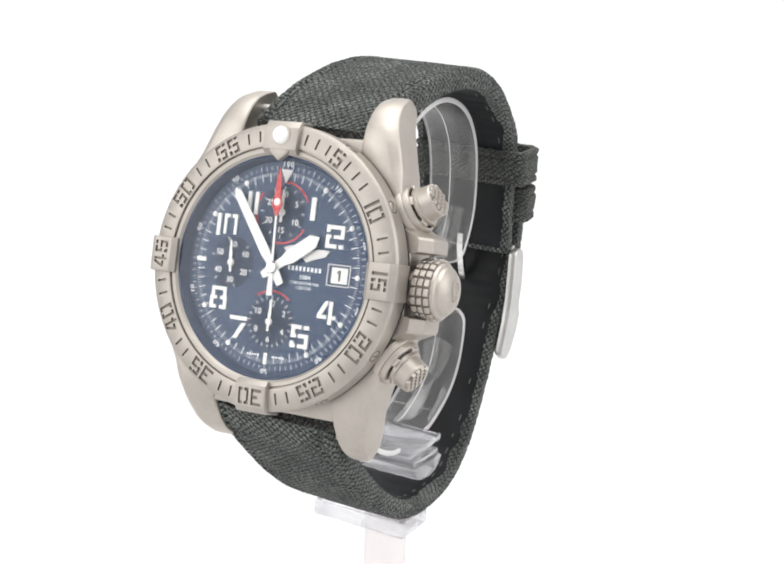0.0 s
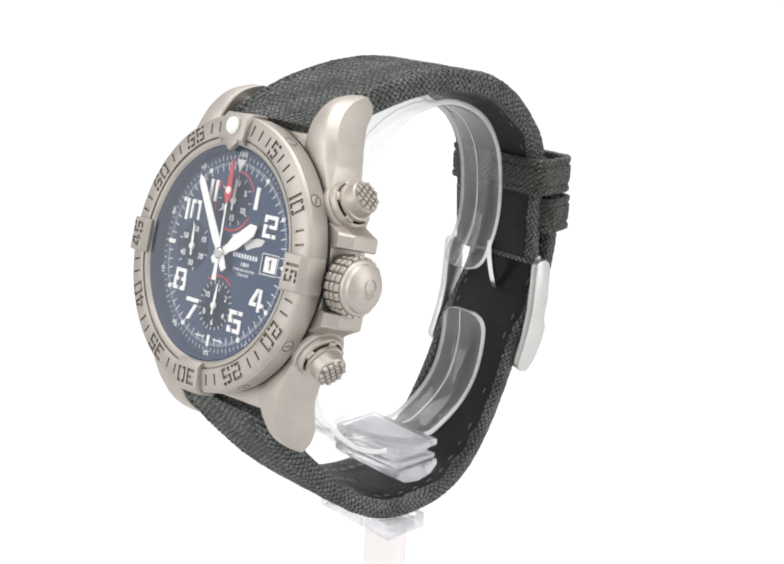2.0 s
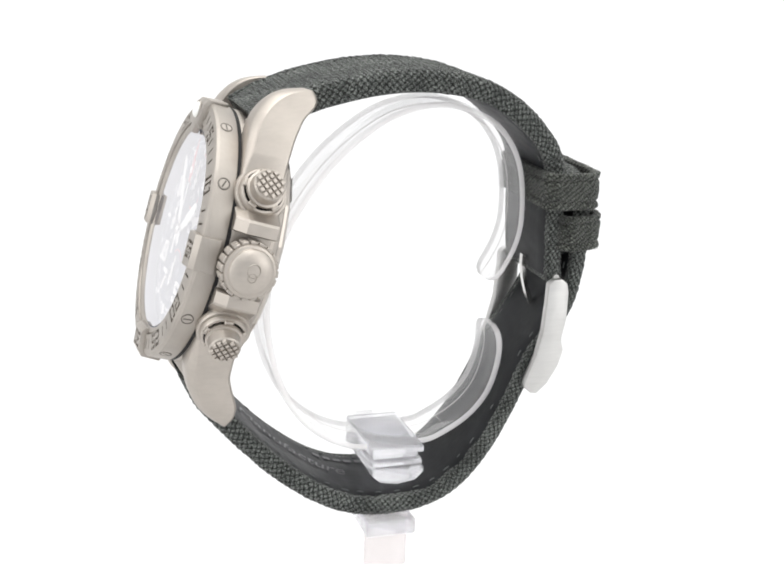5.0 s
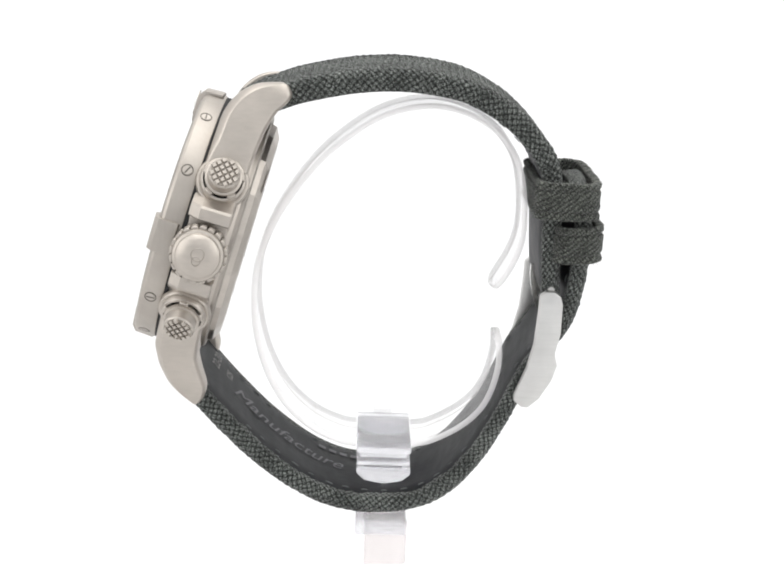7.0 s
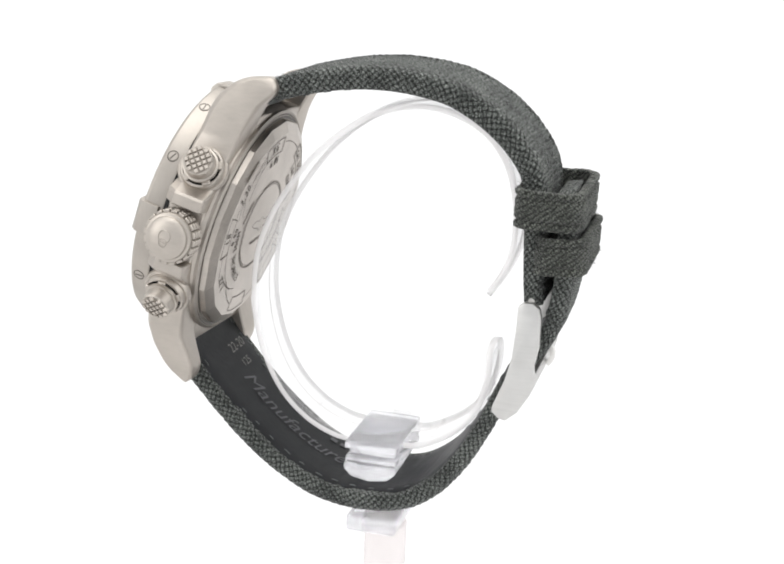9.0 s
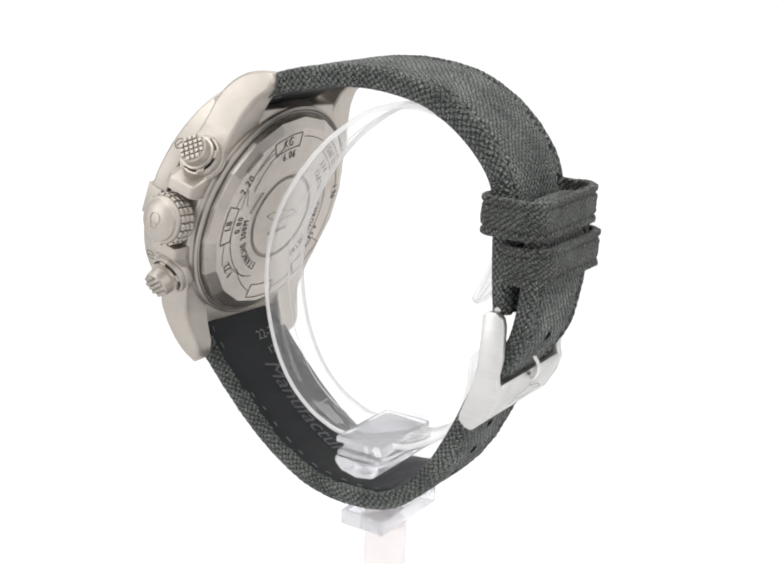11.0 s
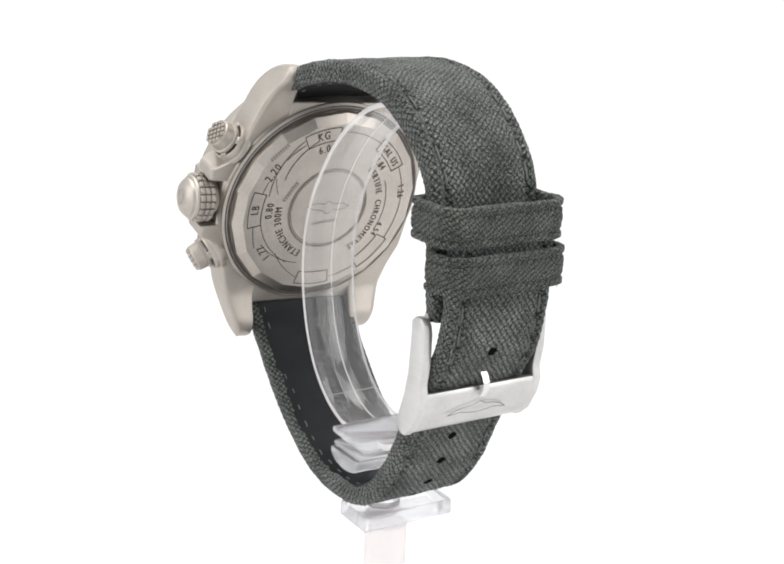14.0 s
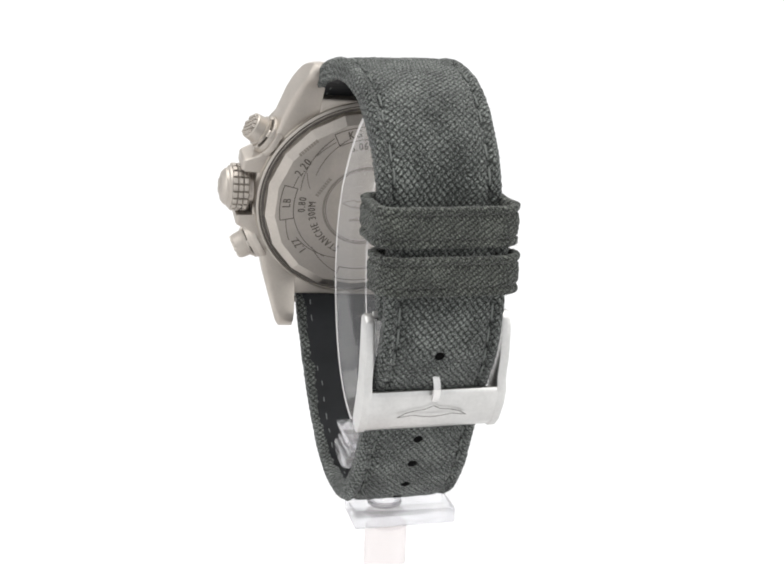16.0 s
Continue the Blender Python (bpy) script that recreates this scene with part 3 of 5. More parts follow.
def build_bezel():
    s = Shape()
    s.lathe([(17.0, -1.6), (17.1, 0.4), (17.5, 0.75), (18.05, 0.8), (18.12, 0.5), (18.3, 0.5), (18.38, 0.98), (18.65, 1.05), (21.15, 0.78), (21.7, 0.45), (21.95, 0.0), (21.95, -2.95), (21.88, -3.12), (20.5, -3.15), (17.0, -3.1)], 144, closed=True)
    tilt = Matrix.Rotation(radians(-6.2), 4, "X")
    cutter, floors = Shape(), []
    for minute in (5, 10, 20, 25, 35, 40, 50, 55):
        m = Matrix.Rotation(-radians(minute * 6), 4, "Z") @ Matrix.Translation((0, 19.9, 0.915)) @ tilt
        f, plate = Shape(), Shape()
        stencil(f, str(minute), 0, 0, 2.6, -DEEP, 0.4, 0, 0.74)
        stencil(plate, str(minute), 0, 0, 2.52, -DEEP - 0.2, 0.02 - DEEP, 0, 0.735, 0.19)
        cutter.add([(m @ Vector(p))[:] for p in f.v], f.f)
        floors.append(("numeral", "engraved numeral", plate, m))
    for minute in range(60):
        q = minute % 15
        if q in (0, 1, 14, 5, 10, 9, 11) or q in (4, 6) and minute > 10:
            continue
        m = Matrix.Rotation(-radians(minute * 6), 4, "Z") @ Matrix.Translation((0, 19.9, 0.915)) @ tilt
        cutter.box(-0.17, 0.17, -0.75, 0.95, -DEEP, 0.4, m)
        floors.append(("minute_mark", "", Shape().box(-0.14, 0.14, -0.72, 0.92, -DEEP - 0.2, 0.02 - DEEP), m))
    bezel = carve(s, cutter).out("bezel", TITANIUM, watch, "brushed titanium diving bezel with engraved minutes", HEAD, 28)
    # Floor plates of figures and marks, with recess shade as their colour.
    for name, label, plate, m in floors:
        plate.out(name, RECESS_SHADE, bezel, label, HEAD @ m)
    # four riders at the quarters
    for k in range(4):
        r = Shape()
        m = Matrix.Rotation(-math.pi / 2 * k, 4, "Z")
        prof = [(17.2, -0.5), (17.15, 1.2), (17.9, 1.85), (21.2, 1.6), (22.2, 0.8), (22.4, -2.5), (21.7, -2.7), (21.6, -0.5)]
        bm = bmesh.new()
        half = 2.75 if k else 3.0
        lo = [bm.verts.new((-half, y, z)) for y, z in prof]
        hi = [bm.verts.new((half, y, z)) for y, z in prof]
        bm.faces.new(lo)
        bm.faces.new(hi)
        for i in range(len(prof)):
            j = (i + 1) % len(prof)
            bm.faces.new((lo[i], lo[j], hi[j], hi[i]))
        bmesh.ops.recalc_face_normals(bm, faces=bm.faces)
        bmesh.ops.bevel(bm, geom=[e for e in bm.edges if e.calc_face_angle(0) > 0.9], offset=0.18, segments=2, affect="EDGES", profile=0.5)
        r.bm(bm)
        if k:
            figures = {1: "15", 2: "30", 3: "45"}[k]
            mm = Matrix.Translation((0, 19.75, 1.7)) @ Matrix.Rotation(radians(-4.3), 4, "X")
            f, plate = Shape(), Shape()
            stencil(f, figures, 0, 0, 2.55, -DEEP, 0.5, 0, 0.72)
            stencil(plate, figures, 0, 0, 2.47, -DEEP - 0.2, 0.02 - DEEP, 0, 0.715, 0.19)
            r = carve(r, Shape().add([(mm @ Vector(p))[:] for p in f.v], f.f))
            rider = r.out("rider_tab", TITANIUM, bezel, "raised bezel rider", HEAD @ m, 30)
            # The rider's floor plate has the same painted recess shade.
            plate.out("numeral", RECESS_SHADE, rider, "engraved numeral", HEAD @ m @ mm)
        else:
            r.prism([(-1.7, 17.4), (0, 16.1), (1.7, 17.4), (1.7, 18.4), (-1.7, 18.4)], 0.6, 1.8, None, 0.15)
            rider = r.out("rider_tab", TITANIUM, bezel, "raised bezel rider", HEAD, 30)
            Shape().lathe([(1.42, 0.0), (1.45, 0.16), (1.7, 0.16), (1.75, 0.0)], 32, Matrix.Translation((0, 20.0, 1.68)), cap=False).out("dot_collar", TITANIUM, rider, "", HEAD)
            d = Shape().lathe([(0, 0.75), (0.8, 0.7), (1.25, 0.45), (1.45, 0.0)], 32, Matrix.Translation((0, 20.0, 1.65)))
            d.out("luminous_dot", LUME, rider, "white luminous dot", HEAD)
    # side screws
    for a in (30, 60, 120, 150, 210, 240, 300, 330):
        m = Matrix.Rotation(radians(a), 4, "Z") @ Matrix.Translation((21.86, 0, -1.2)) @ Matrix.Rotation(math.pi / 2, 4, "Y")
        sc = Shape().lathe([(0, 0.16), (0.75, 0.16), (0.9, 0.02), (0.9, -0.2)], 24, m)
        screw = sc.out("side_screw", TITANIUM, bezel, "small slotted screw", HEAD)
        # Ring and slot are dark slips; the recess shade is their colour.
        Shape().lathe([(0.86, 0.05), (0.9, 0.13), (1.02, 0.13), (1.05, 0.02)], 24, m, cap=False).out("screw_gap_shade", GROOVE_SHADE, screw, "", HEAD)
        slot = Shape().box(-0.66, 0.66, -0.12, 0.12, 0.13, 0.175, m @ Matrix.Rotation(radians(35 + a), 4, "Z"))
        slot.out("slot", GROOVE_SHADE, screw, "", HEAD)
    return bezel


bezel = build_bezel()


# ---- crown and pushers ----
def build_crown():
    m = Matrix.Translation((-0.3, -0.4, -7.1)) @ Matrix.Rotation(math.pi / 2, 4, "Y")
    s = Shape()
    s.lathe([(3.2, 21.0), (3.2, 22.8), (4.1, 22.8), (4.25, 23.0), (4.25, 26.1), (4.1, 26.5), (3.7, 26.7), (3.55, 27.2), (2.9, 27.8), (1.6, 28.15), (0, 28.3)], 64, m)
    crown = s.out("crown", TITANIUM_SIDE, watch, "studded titanium screw-down crown", HEAD, 30)
    # Darker sleeve below the studs paints the shade between them.
    Shape().lathe([(4.15, 22.95), (4.28, 22.95), (4.28, 26.1), (4.15, 26.1)], 48, m, closed=True).out("grip_shade", RECESS_SHADE, crown, "", HEAD)
    for row in range(3):
        for i in range(20):
            a = 2 * math.pi * i / 20 + 0.1
            mm = m @ Matrix.Rotation(a, 4, "Z") @ Matrix.Translation((4.25, 0, 23.48 + row * 1.05))
            st = Shape().box(-0.3, 0.42, -0.54, 0.54, -0.43, 0.43, mm, 0.1, 1)
            st.out("grip_stud", TITANIUM_SIDE, crown, "", HEAD)
    e = Shape()
    mm = m @ Matrix.Translation((0, 0, 28.22)) @ Matrix.Rotation(radians(90), 4, "Z")
    for dx, r in ((-0.62, 0.62), (0.5, 1.0)):
        e.lathe([(r, 0.0), (r + 0.07, 0.1), (r + 0.14, 0.0)], 28, cap=False, m=mm @ Matrix.Translation((dx, 0, 0.02)))
    e.out("emblem", TITANIUM, crown, "raised round emblem", HEAD)


build_crown()


def build_pusher(y, lean):
    m = Matrix.Translation((17.5, y, -7.3)) @ Matrix.Rotation(radians(lean), 4, "Z") @ Matrix.Rotation(math.pi / 2, 4, "Y")
    s = Shape()
    s.lathe([(3.85, 0.0), (3.85, 3.2), (3.65, 3.55), (3.3, 3.6), (3.2, 2.8), (2.5, 2.8)], 48, m)
    pusher = s.out("pusher", TITANIUM_SIDE, watch, "screw-down chronograph pusher with chequered cap", HEAD, 30)
    c = Shape().lathe([(2.3, 1.0), (2.3, 3.9), (3.05, 3.9), (3.05, 4.5), (2.7, 4.6), (2.58, 6.35), (2.4, 6.6), (0, 6.65)], 48, m)
    cap = c.out("cap", TITANIUM_SIDE, pusher, "", HEAD, 30)
    Shape().lathe([(3.8, 1.6), (4.4, 1.6), (4.4, 2.5), (4.25, 2.7), (3.8, 2.7)], 48, m, closed=True).out("pusher_seat", TITANIUM_SIDE, pusher, "", HEAD)
    for i in range(5):
        a = 2 * math.pi * i / 5 + 0.4
        mm = m @ Matrix.Rotation(a, 4, "Z")
        Shape().box(2.2, 3.55, -0.7, 0.7, 2.6, 4.1, mm, 0.15, 1).out("collar_lug", TITANIUM_SIDE, pusher, "", HEAD)
    # Black ring laid in the collar as the shade of its recess.
    Shape().lathe([(2.45, 2.86), (3.25, 2.86)], 48, m, cap=False).out("collar_gap_shade", GAP_SHADE, pusher, "", HEAD)
    # Darker disc on the cap: shade of the stud gaps as colour.
    Shape().lathe([(0, 6.67), (2.3, 6.64)], 40, m, cap=False).out("cap_shade", WORN_AND_SHADE, cap, "", HEAD)
    for i in (-2, -1, 0, 1, 2):
        for j in (-2, -1, 0, 1, 2):
            if i * i + j * j > 5:
                continue
            mm = m @ Matrix.Rotation(radians(45), 4, "Z") @ Matrix.Translation((i * 0.9, j * 0.9, 6.65))
            bm = bmesh.new()
            lo = [bm.verts.new(mm @ Vector((x * 0.40, z * 0.40, -0.1))) for x, z in ((-1, -1), (1, -1), (1, 1), (-1, 1))]
            hi = [bm.verts.new(mm @ Vector((x * 0.29, z * 0.29, 0.34))) for x, z in ((-1, -1), (1, -1), (1, 1), (-1, 1))]
            bm.faces.new(hi)
            for q in range(4):
                w = (q + 1) % 4
                bm.faces.new((lo[q], lo[w], hi[w], hi[q]))
            Shape().bm(bm).out("cap_stud", TITANIUM_SIDE, cap, "", HEAD)


build_pusher(9.75, 30)
build_pusher(-10.35, -31)

# ---- dial ----
DN = -1.5


def build_dial():
    dial = Shape().lathe([(0, DN), (17.05, DN), (17.05, DN - 0.5)], 96).out("dial", DIAL, watch, "matt navy blue dial with white stencil figures", HEAD)
    Shape().lathe([(16.35, DN + 0.02), (17.08, DN + 0.02), (17.08, 0.35), (16.85, 0.35)], 96, closed=True).out("inner_flange", DIAL, dial, "", HEAD)
    up = DN + 0.02
    p = Shape()
    for i in range(240):
        a = Matrix.Rotation(-radians(i * 1.5), 4, "Z")
        if i % 4 == 0:
            p.box(-0.07, 0.07, 13.4, 14.7, up, up + 0.02, a)
        else:
            p.box(-0.035, 0.035, 14.15, 14.7, up, up + 0.02, a)
    for i in range(100):
        a = Matrix.Rotation(-radians(i * 3.6), 4, "Z")
        p.box(-0.05, 0.05, 15.1, 15.7 if i % 5 else 15.9, up, up + 0.02, a)
    for k in range(1, 11):
        arc_text(p, str(k * 10), 1.25, 15.95, k * 36 if k < 10 else 0.0, up + 0.01, 0.9)
    p.out("minute_track", PRINT, dial, "white printed minute and decimal scales", HEAD)
    for h in range(1, 12):
        a = Matrix.Rotation(-radians(h * 30), 4, "Z")
        d = Shape().lathe([(0, 0.22), (0.35, 0.2), (0.45, 0)], 16, a @ Matrix.Translation((0, 14.4, up))) if h not in (6, 9) else Shape().box(-0.35, 0.35, 13.1, 14.9, up, up + 0.2, a, 0.08, 1)
        d.out("hour_plot", LUME, dial, "", HEAD)
    Shape().prism([(-1.05, 15.1), (1.05, 15.1), (0.0, 13.0)][::-1], up, up + 0.15).out("twelve_triangle", LUME, dial, "", HEAD)
    for h, fig in ((1, "1"), (2, "2"), (4, "4"), (5, "5"), (7, "7"), (8, "8"), (10, "1n"), (11, "11")):
        s = Shape()
        r = 11.0 if h in (1, 11) else 11.4
        x, y = r * math.sin(radians(h * 30)), r * math.cos(radians(h * 30))
        stencil(s, fig, x, y, 3.5, up, up + 0.22, 0, 0.90 if len(fig) == 1 else 0.70, 0.19)
        s.out("hour_figure", LUME, dial, "white luminous stencil figure", HEAD)
    # sub-dials
    for name, x, y, texts in (("minute_counter", 0, 8.5, ((30, 0), (5, 60), (10, 120), (15, 180), (20, 240), (25, 300))),
                              ("seconds_register", -8.3, 0, ((60, 0), (10, 60), (20, 120), (30, 180), (40, 240), (50, 300))),
                              ("hour_counter", 0, -8.3, ((12, 0), (2, 60), (4, 120), (6, 180), (8, 240), (10, 300)))):
        m = Matrix.Translation((x, y, 0))
        sub = Shape().lathe([(0, up), (4.0, up), (4.15, up + 0.03), (4.3, up)], 64, m).out(name, SUBDIAL if name != "seconds_register" else DIAL, dial, "recessed chronograph register", HEAD)
        q = Shape()
        for v, a in texts:
            rr = 2.75
            flat_text(q, str(v), 1.35, x + rr * math.sin(radians(a)), y + rr * math.cos(radians(a)), up + 0.05, 0, 1.0, 0.03)
        for i in range(24 if name == "hour_counter" else 12):
            n = 24 if name == "hour_counter" else 12
            if name == "seconds_register" and i % 2:
                continue
            q.box(-0.06, 0.06, 3.45, 4.05, up + 0.03, up + 0.05, m @ Matrix.Rotation(-2 * math.pi * i / n + (0.26 if name == "seconds_register" else 0), 4, "Z"))
        q.out("register_print", PRINT, sub, "", HEAD)
        if name != "seconds_register":
            ring = Shape()
            arcs = ((-4, 66), (118, 196), (244, 306)) if name == "minute_counter" else ((-36, 40),)
            r = 4.7
            for a0, a1 in arcs:
                pts = []
                for i in range(25):
                    a = radians(a0 + (a1 - a0) * i / 24)
                    pts += [(x + (r + d) * math.sin(a), y + (r + d) * math.cos(a), up + 0.06) for d in (-0.13, 0.13)]
                ring.add(pts, [(2 * i, 2 * i + 1, 2 * i + 3, 2 * i + 2) for i in range(24)])
            ring.out("red_ring", RED, sub, "thin red ring", HEAD)
        h = Shape()
        mm = m @ Matrix.Rotation(radians({"minute_counter": 0, "seconds_register": 5, "hour_counter": -2}[name]), 4, "Z")
        h.prism([(-0.2, -1.5), (0.2, -1.5), (0.22, 0.4), (0.3, 1.2), (0.1, 3.5), (-0.1, 3.5), (-0.3, 1.2), (-0.22, 0.4)], up + 0.3, up + 0.42, mm)
        h.lathe([(0, up + 0.6), (0.5, up + 0.55), (0.6, up + 0.2)], 20, m)
        h.out("register_hand", LUME, sub, "small white hand", HEAD)
    # date
    fr = Shape()
    for a, b, c, d in ((9.2, 13.2, 1.5, 1.66), (9.2, 13.2, -1.66, -1.5), (9.2, 9.36, -1.5, 1.5), (13.04, 13.2, -1.5, 1.5)):
        fr.box(a, b, c, d, up, up + 0.16)
    date = fr.out("date_frame", SILVER, dial, "silver date frame", HEAD)
    Shape().box(9.9, 12.7, -1.2, 1.2, up - 0.01, up + 0.03).out("date_disc", LUME, date, "white date disc", HEAD)
    t = Shape().prism([(11.15, -0.8), (11.5, -0.8), (11.5, 0.8), (11.2, 0.8), (10.85, 0.5), (10.85, 0.25), (11.15, 0.42)], up + 0.035, up + 0.05)
    t.out("date_figure", GREY_PRINT, date, "", HEAD)
    # winged emblem, maker's bar and lines of print
    w = Shape()
    w.prism([(2.2, 2.7), (3.4, 1.9), (5.2, 1.75), (5.9, 1.2), (6.8, 1.6), (8.6, 2.1), (9.2, 2.9), (7.6, 2.95), (6.2, 2.6), (5.4, 3.2), (4.6, 2.7), (3.4, 3.1)], up, up + 0.18, Matrix.Translation((-1.6, -0.15, 0)) @ Matrix.Diagonal((1.18, 1.25, 1, 1)))
    w.out("winged_emblem", SILVER, dial, "applied silver winged emblem", HEAD)
    b = Shape()
    bars(b, 6.2, 0.7, 5.2, 0.35, up, 9, 0.0, 0.6)
    flat_text(b, "1884", 0.95, 5.3, -0.95, up + 0.01, 0, 1.1, 0.02)
    flat_text(b, "CHRONOMETRE", 0.62, 5.3, -1.85, up + 0.01, 0, 1.15, 0.01)
    flat_text(b, "CERTIFIE", 0.62, 5.3, -2.6, up + 0.01, 0, 1.15, 0.01)
    bars(b, 2.4, 0.3, -2.3, -13.6, up, 5)
    bars(b, 2.4, 0.3, 2.3, -13.6, up, 4)
    b.out("dial_print", PRINT, dial, "white printed lines", HEAD)


build_dial()


def build_pointers():
    z = DN + 0.75

    def turn(deg):
        return Matrix.Rotation(-radians(deg), 4, "Z")

    hour = Shape().prism([(-0.55, -2.4), (0.55, -2.4), (0.75, -1.2), (0.7, 0), (0.75, 2.0), (1.15, 3.4), (1.1, 8.0), (0, 9.3), (-1.1, 8.0), (-1.15, 3.4), (-0.75, 2.0), (-0.7, 0), (-0.75, -1.2)], z, z + 0.16, turn(54.5), 0.05, 1)
    hour.out("hour_hand", LUME, watch, "broad white hour hand", HEAD)
    minute = Shape().prism([(-0.6, -3.0), (0.6, -3.0), (0.8, -1.2), (0.7, 0), (0.65, 1.6), (0.85, 2.6), (0.72, 13.2), (0, 14.4), (-0.72, 13.2), (-0.85, 2.6), (-0.65, 1.6), (-0.7, 0), (-0.8, -1.2)], z + 0.3, z + 0.46, turn(-36.0), 0.05, 1)
    minute.out("minute_hand", LUME, watch, "long white minute hand", HEAD)
    sec = Shape().prism([(-0.5, -4.3), (0.5, -4.3), (0.36, -1.0), (0.22, 0), (0.16, 8.0), (-0.16, 8.0), (-0.22, 0), (-0.36, -1.0)], z + 0.6, z + 0.7, turn(-1.8))
    hand = sec.out("seconds_hand", LUME, watch, "thin white chronograph seconds hand with red tip", HEAD)
    tip = Shape().prism([(-0.17, 7.9), (0.17, 7.9), (0.95, 9.6), (0.5, 11.2), (0.42, 13.6), (0, 15.4), (-0.42, 13.6), (-0.5, 11.2), (-0.95, 9.6)], z + 0.6, z + 0.71, turn(-1.8))
    tip.out("red_tip", RED, hand, "red pointer tip", HEAD)
    Shape().lathe([(0, 0.16), (0.5, 0.14), (0.6, 0)], 24, turn(-1.8) @ Matrix.Translation((0, 10.0, z + 0.72))).out("luminous_dot", LUME, hand, "", HEAD)
    Shape().lathe([(0, z + 1.0), (0.75, z + 0.95), (0.95, z + 0.7), (0.95, DN)], 32).out("hub", POLISHED, watch, "", HEAD)


build_pointers()

glass = Shape().lathe([(0, 0.55), (16.9, 0.45), (17.0, 0.3)], 96, cap=False).out("crystal", CRYSTAL, watch, "clear sapphire crystal", HEAD)
glass.visible_shadow = False


# ---- strap ----
class Band:
    """A strap piece along a line in the xz plane; across is y."""

    def __init__(self, pts, widths, thick, step=0.17):
        n0 = int(sum(math.dist(a, b) for a, b in zip(pts, pts[1:])) / step)
        self.pos, self.tan, self.s = spline(pts, n0)
        self.nor = np.stack([-self.tan[:, 1], self.tan[:, 0]], 1)
        u = self.s / self.s[-1]
        self.w = np.interp(u, *zip(*widths))
        self.t = np.interp(u, *zip(*thick))

    def at(self, s, y, h):
        """Point at length s, y across, h above the middle (positive outwards)."""
        x = np.interp(s, self.s, self.pos[:, 0])
        z = np.interp(s, self.s, self.pos[:, 1])
        nx = np.interp(s, self.s, self.nor[:, 0])
        nz = np.interp(s, self.s, self.nor[:, 1])
        return (x + nx * h, centre(x) + y, z + nz * h)

    def half(self, s):
        return np.interp(s, self.s, self.t) / 2, np.interp(s, self.s, self.w) / 2


def centre(x):
    return -0.3 - x * 0.003


def section(w, t, pad, k_top=124, k_side=16):
    """Closed outline (y, h) of a strap: domed face, soft edges, flat inside."""
    r = min(t * 0.42, 1.3)
    pts = []
    for i in range(k_top):
        y = -w / 2 + r + (w - 2 * r) * i / (k_top - 1)
        pts.append((y, t / 2 + pad * (1 - (2 * y / w) ** 4)))
    for i in range(1, k_side):
        a = math.pi / 2 * (1 - i / k_side)
        pts.append((w / 2 - r + r * math.cos(a), t / 2 - r + r * math.sin(a)))
    pts.append((w / 2, -t / 2 + 0.35))
    pts.append((w / 2 - 0.3, -t / 2))
    for i in range(1, 16):
        pts.append((w / 2 - 0.3 - (w - 0.6) * i / 16, -t / 2))
    pts.append((-w / 2 + 0.3, -t / 2))
    pts.append((-w / 2, -t / 2 + 0.35))
    for i in range(k_side - 1, 0, -1):
        a = math.pi / 2 * (1 - i / k_side)
        pts.append((-w / 2 + r - r * math.cos(a), t / 2 - r + r * math.sin(a)))
    return pts


def weave(u, v):
    """Height of the canvas threads at a place of the strap's map, 0 to 1."""
    ca, sa = math.cos(WEAVE_TURN), math.sin(WEAVE_TURN)
    x, y = u * ca - v * sa, u * sa + v * ca
    over = (np.floor(x / CELL[0]) + np.floor(y / CELL[1])) % 2
    a = np.abs(np.sin(math.pi * x / CELL[0]))
    b = np.abs(np.sin(math.pi * y / CELL[1]))
    return a ** (0.3 + 0.6 * over) * b ** (0.9 - 0.6 * over)


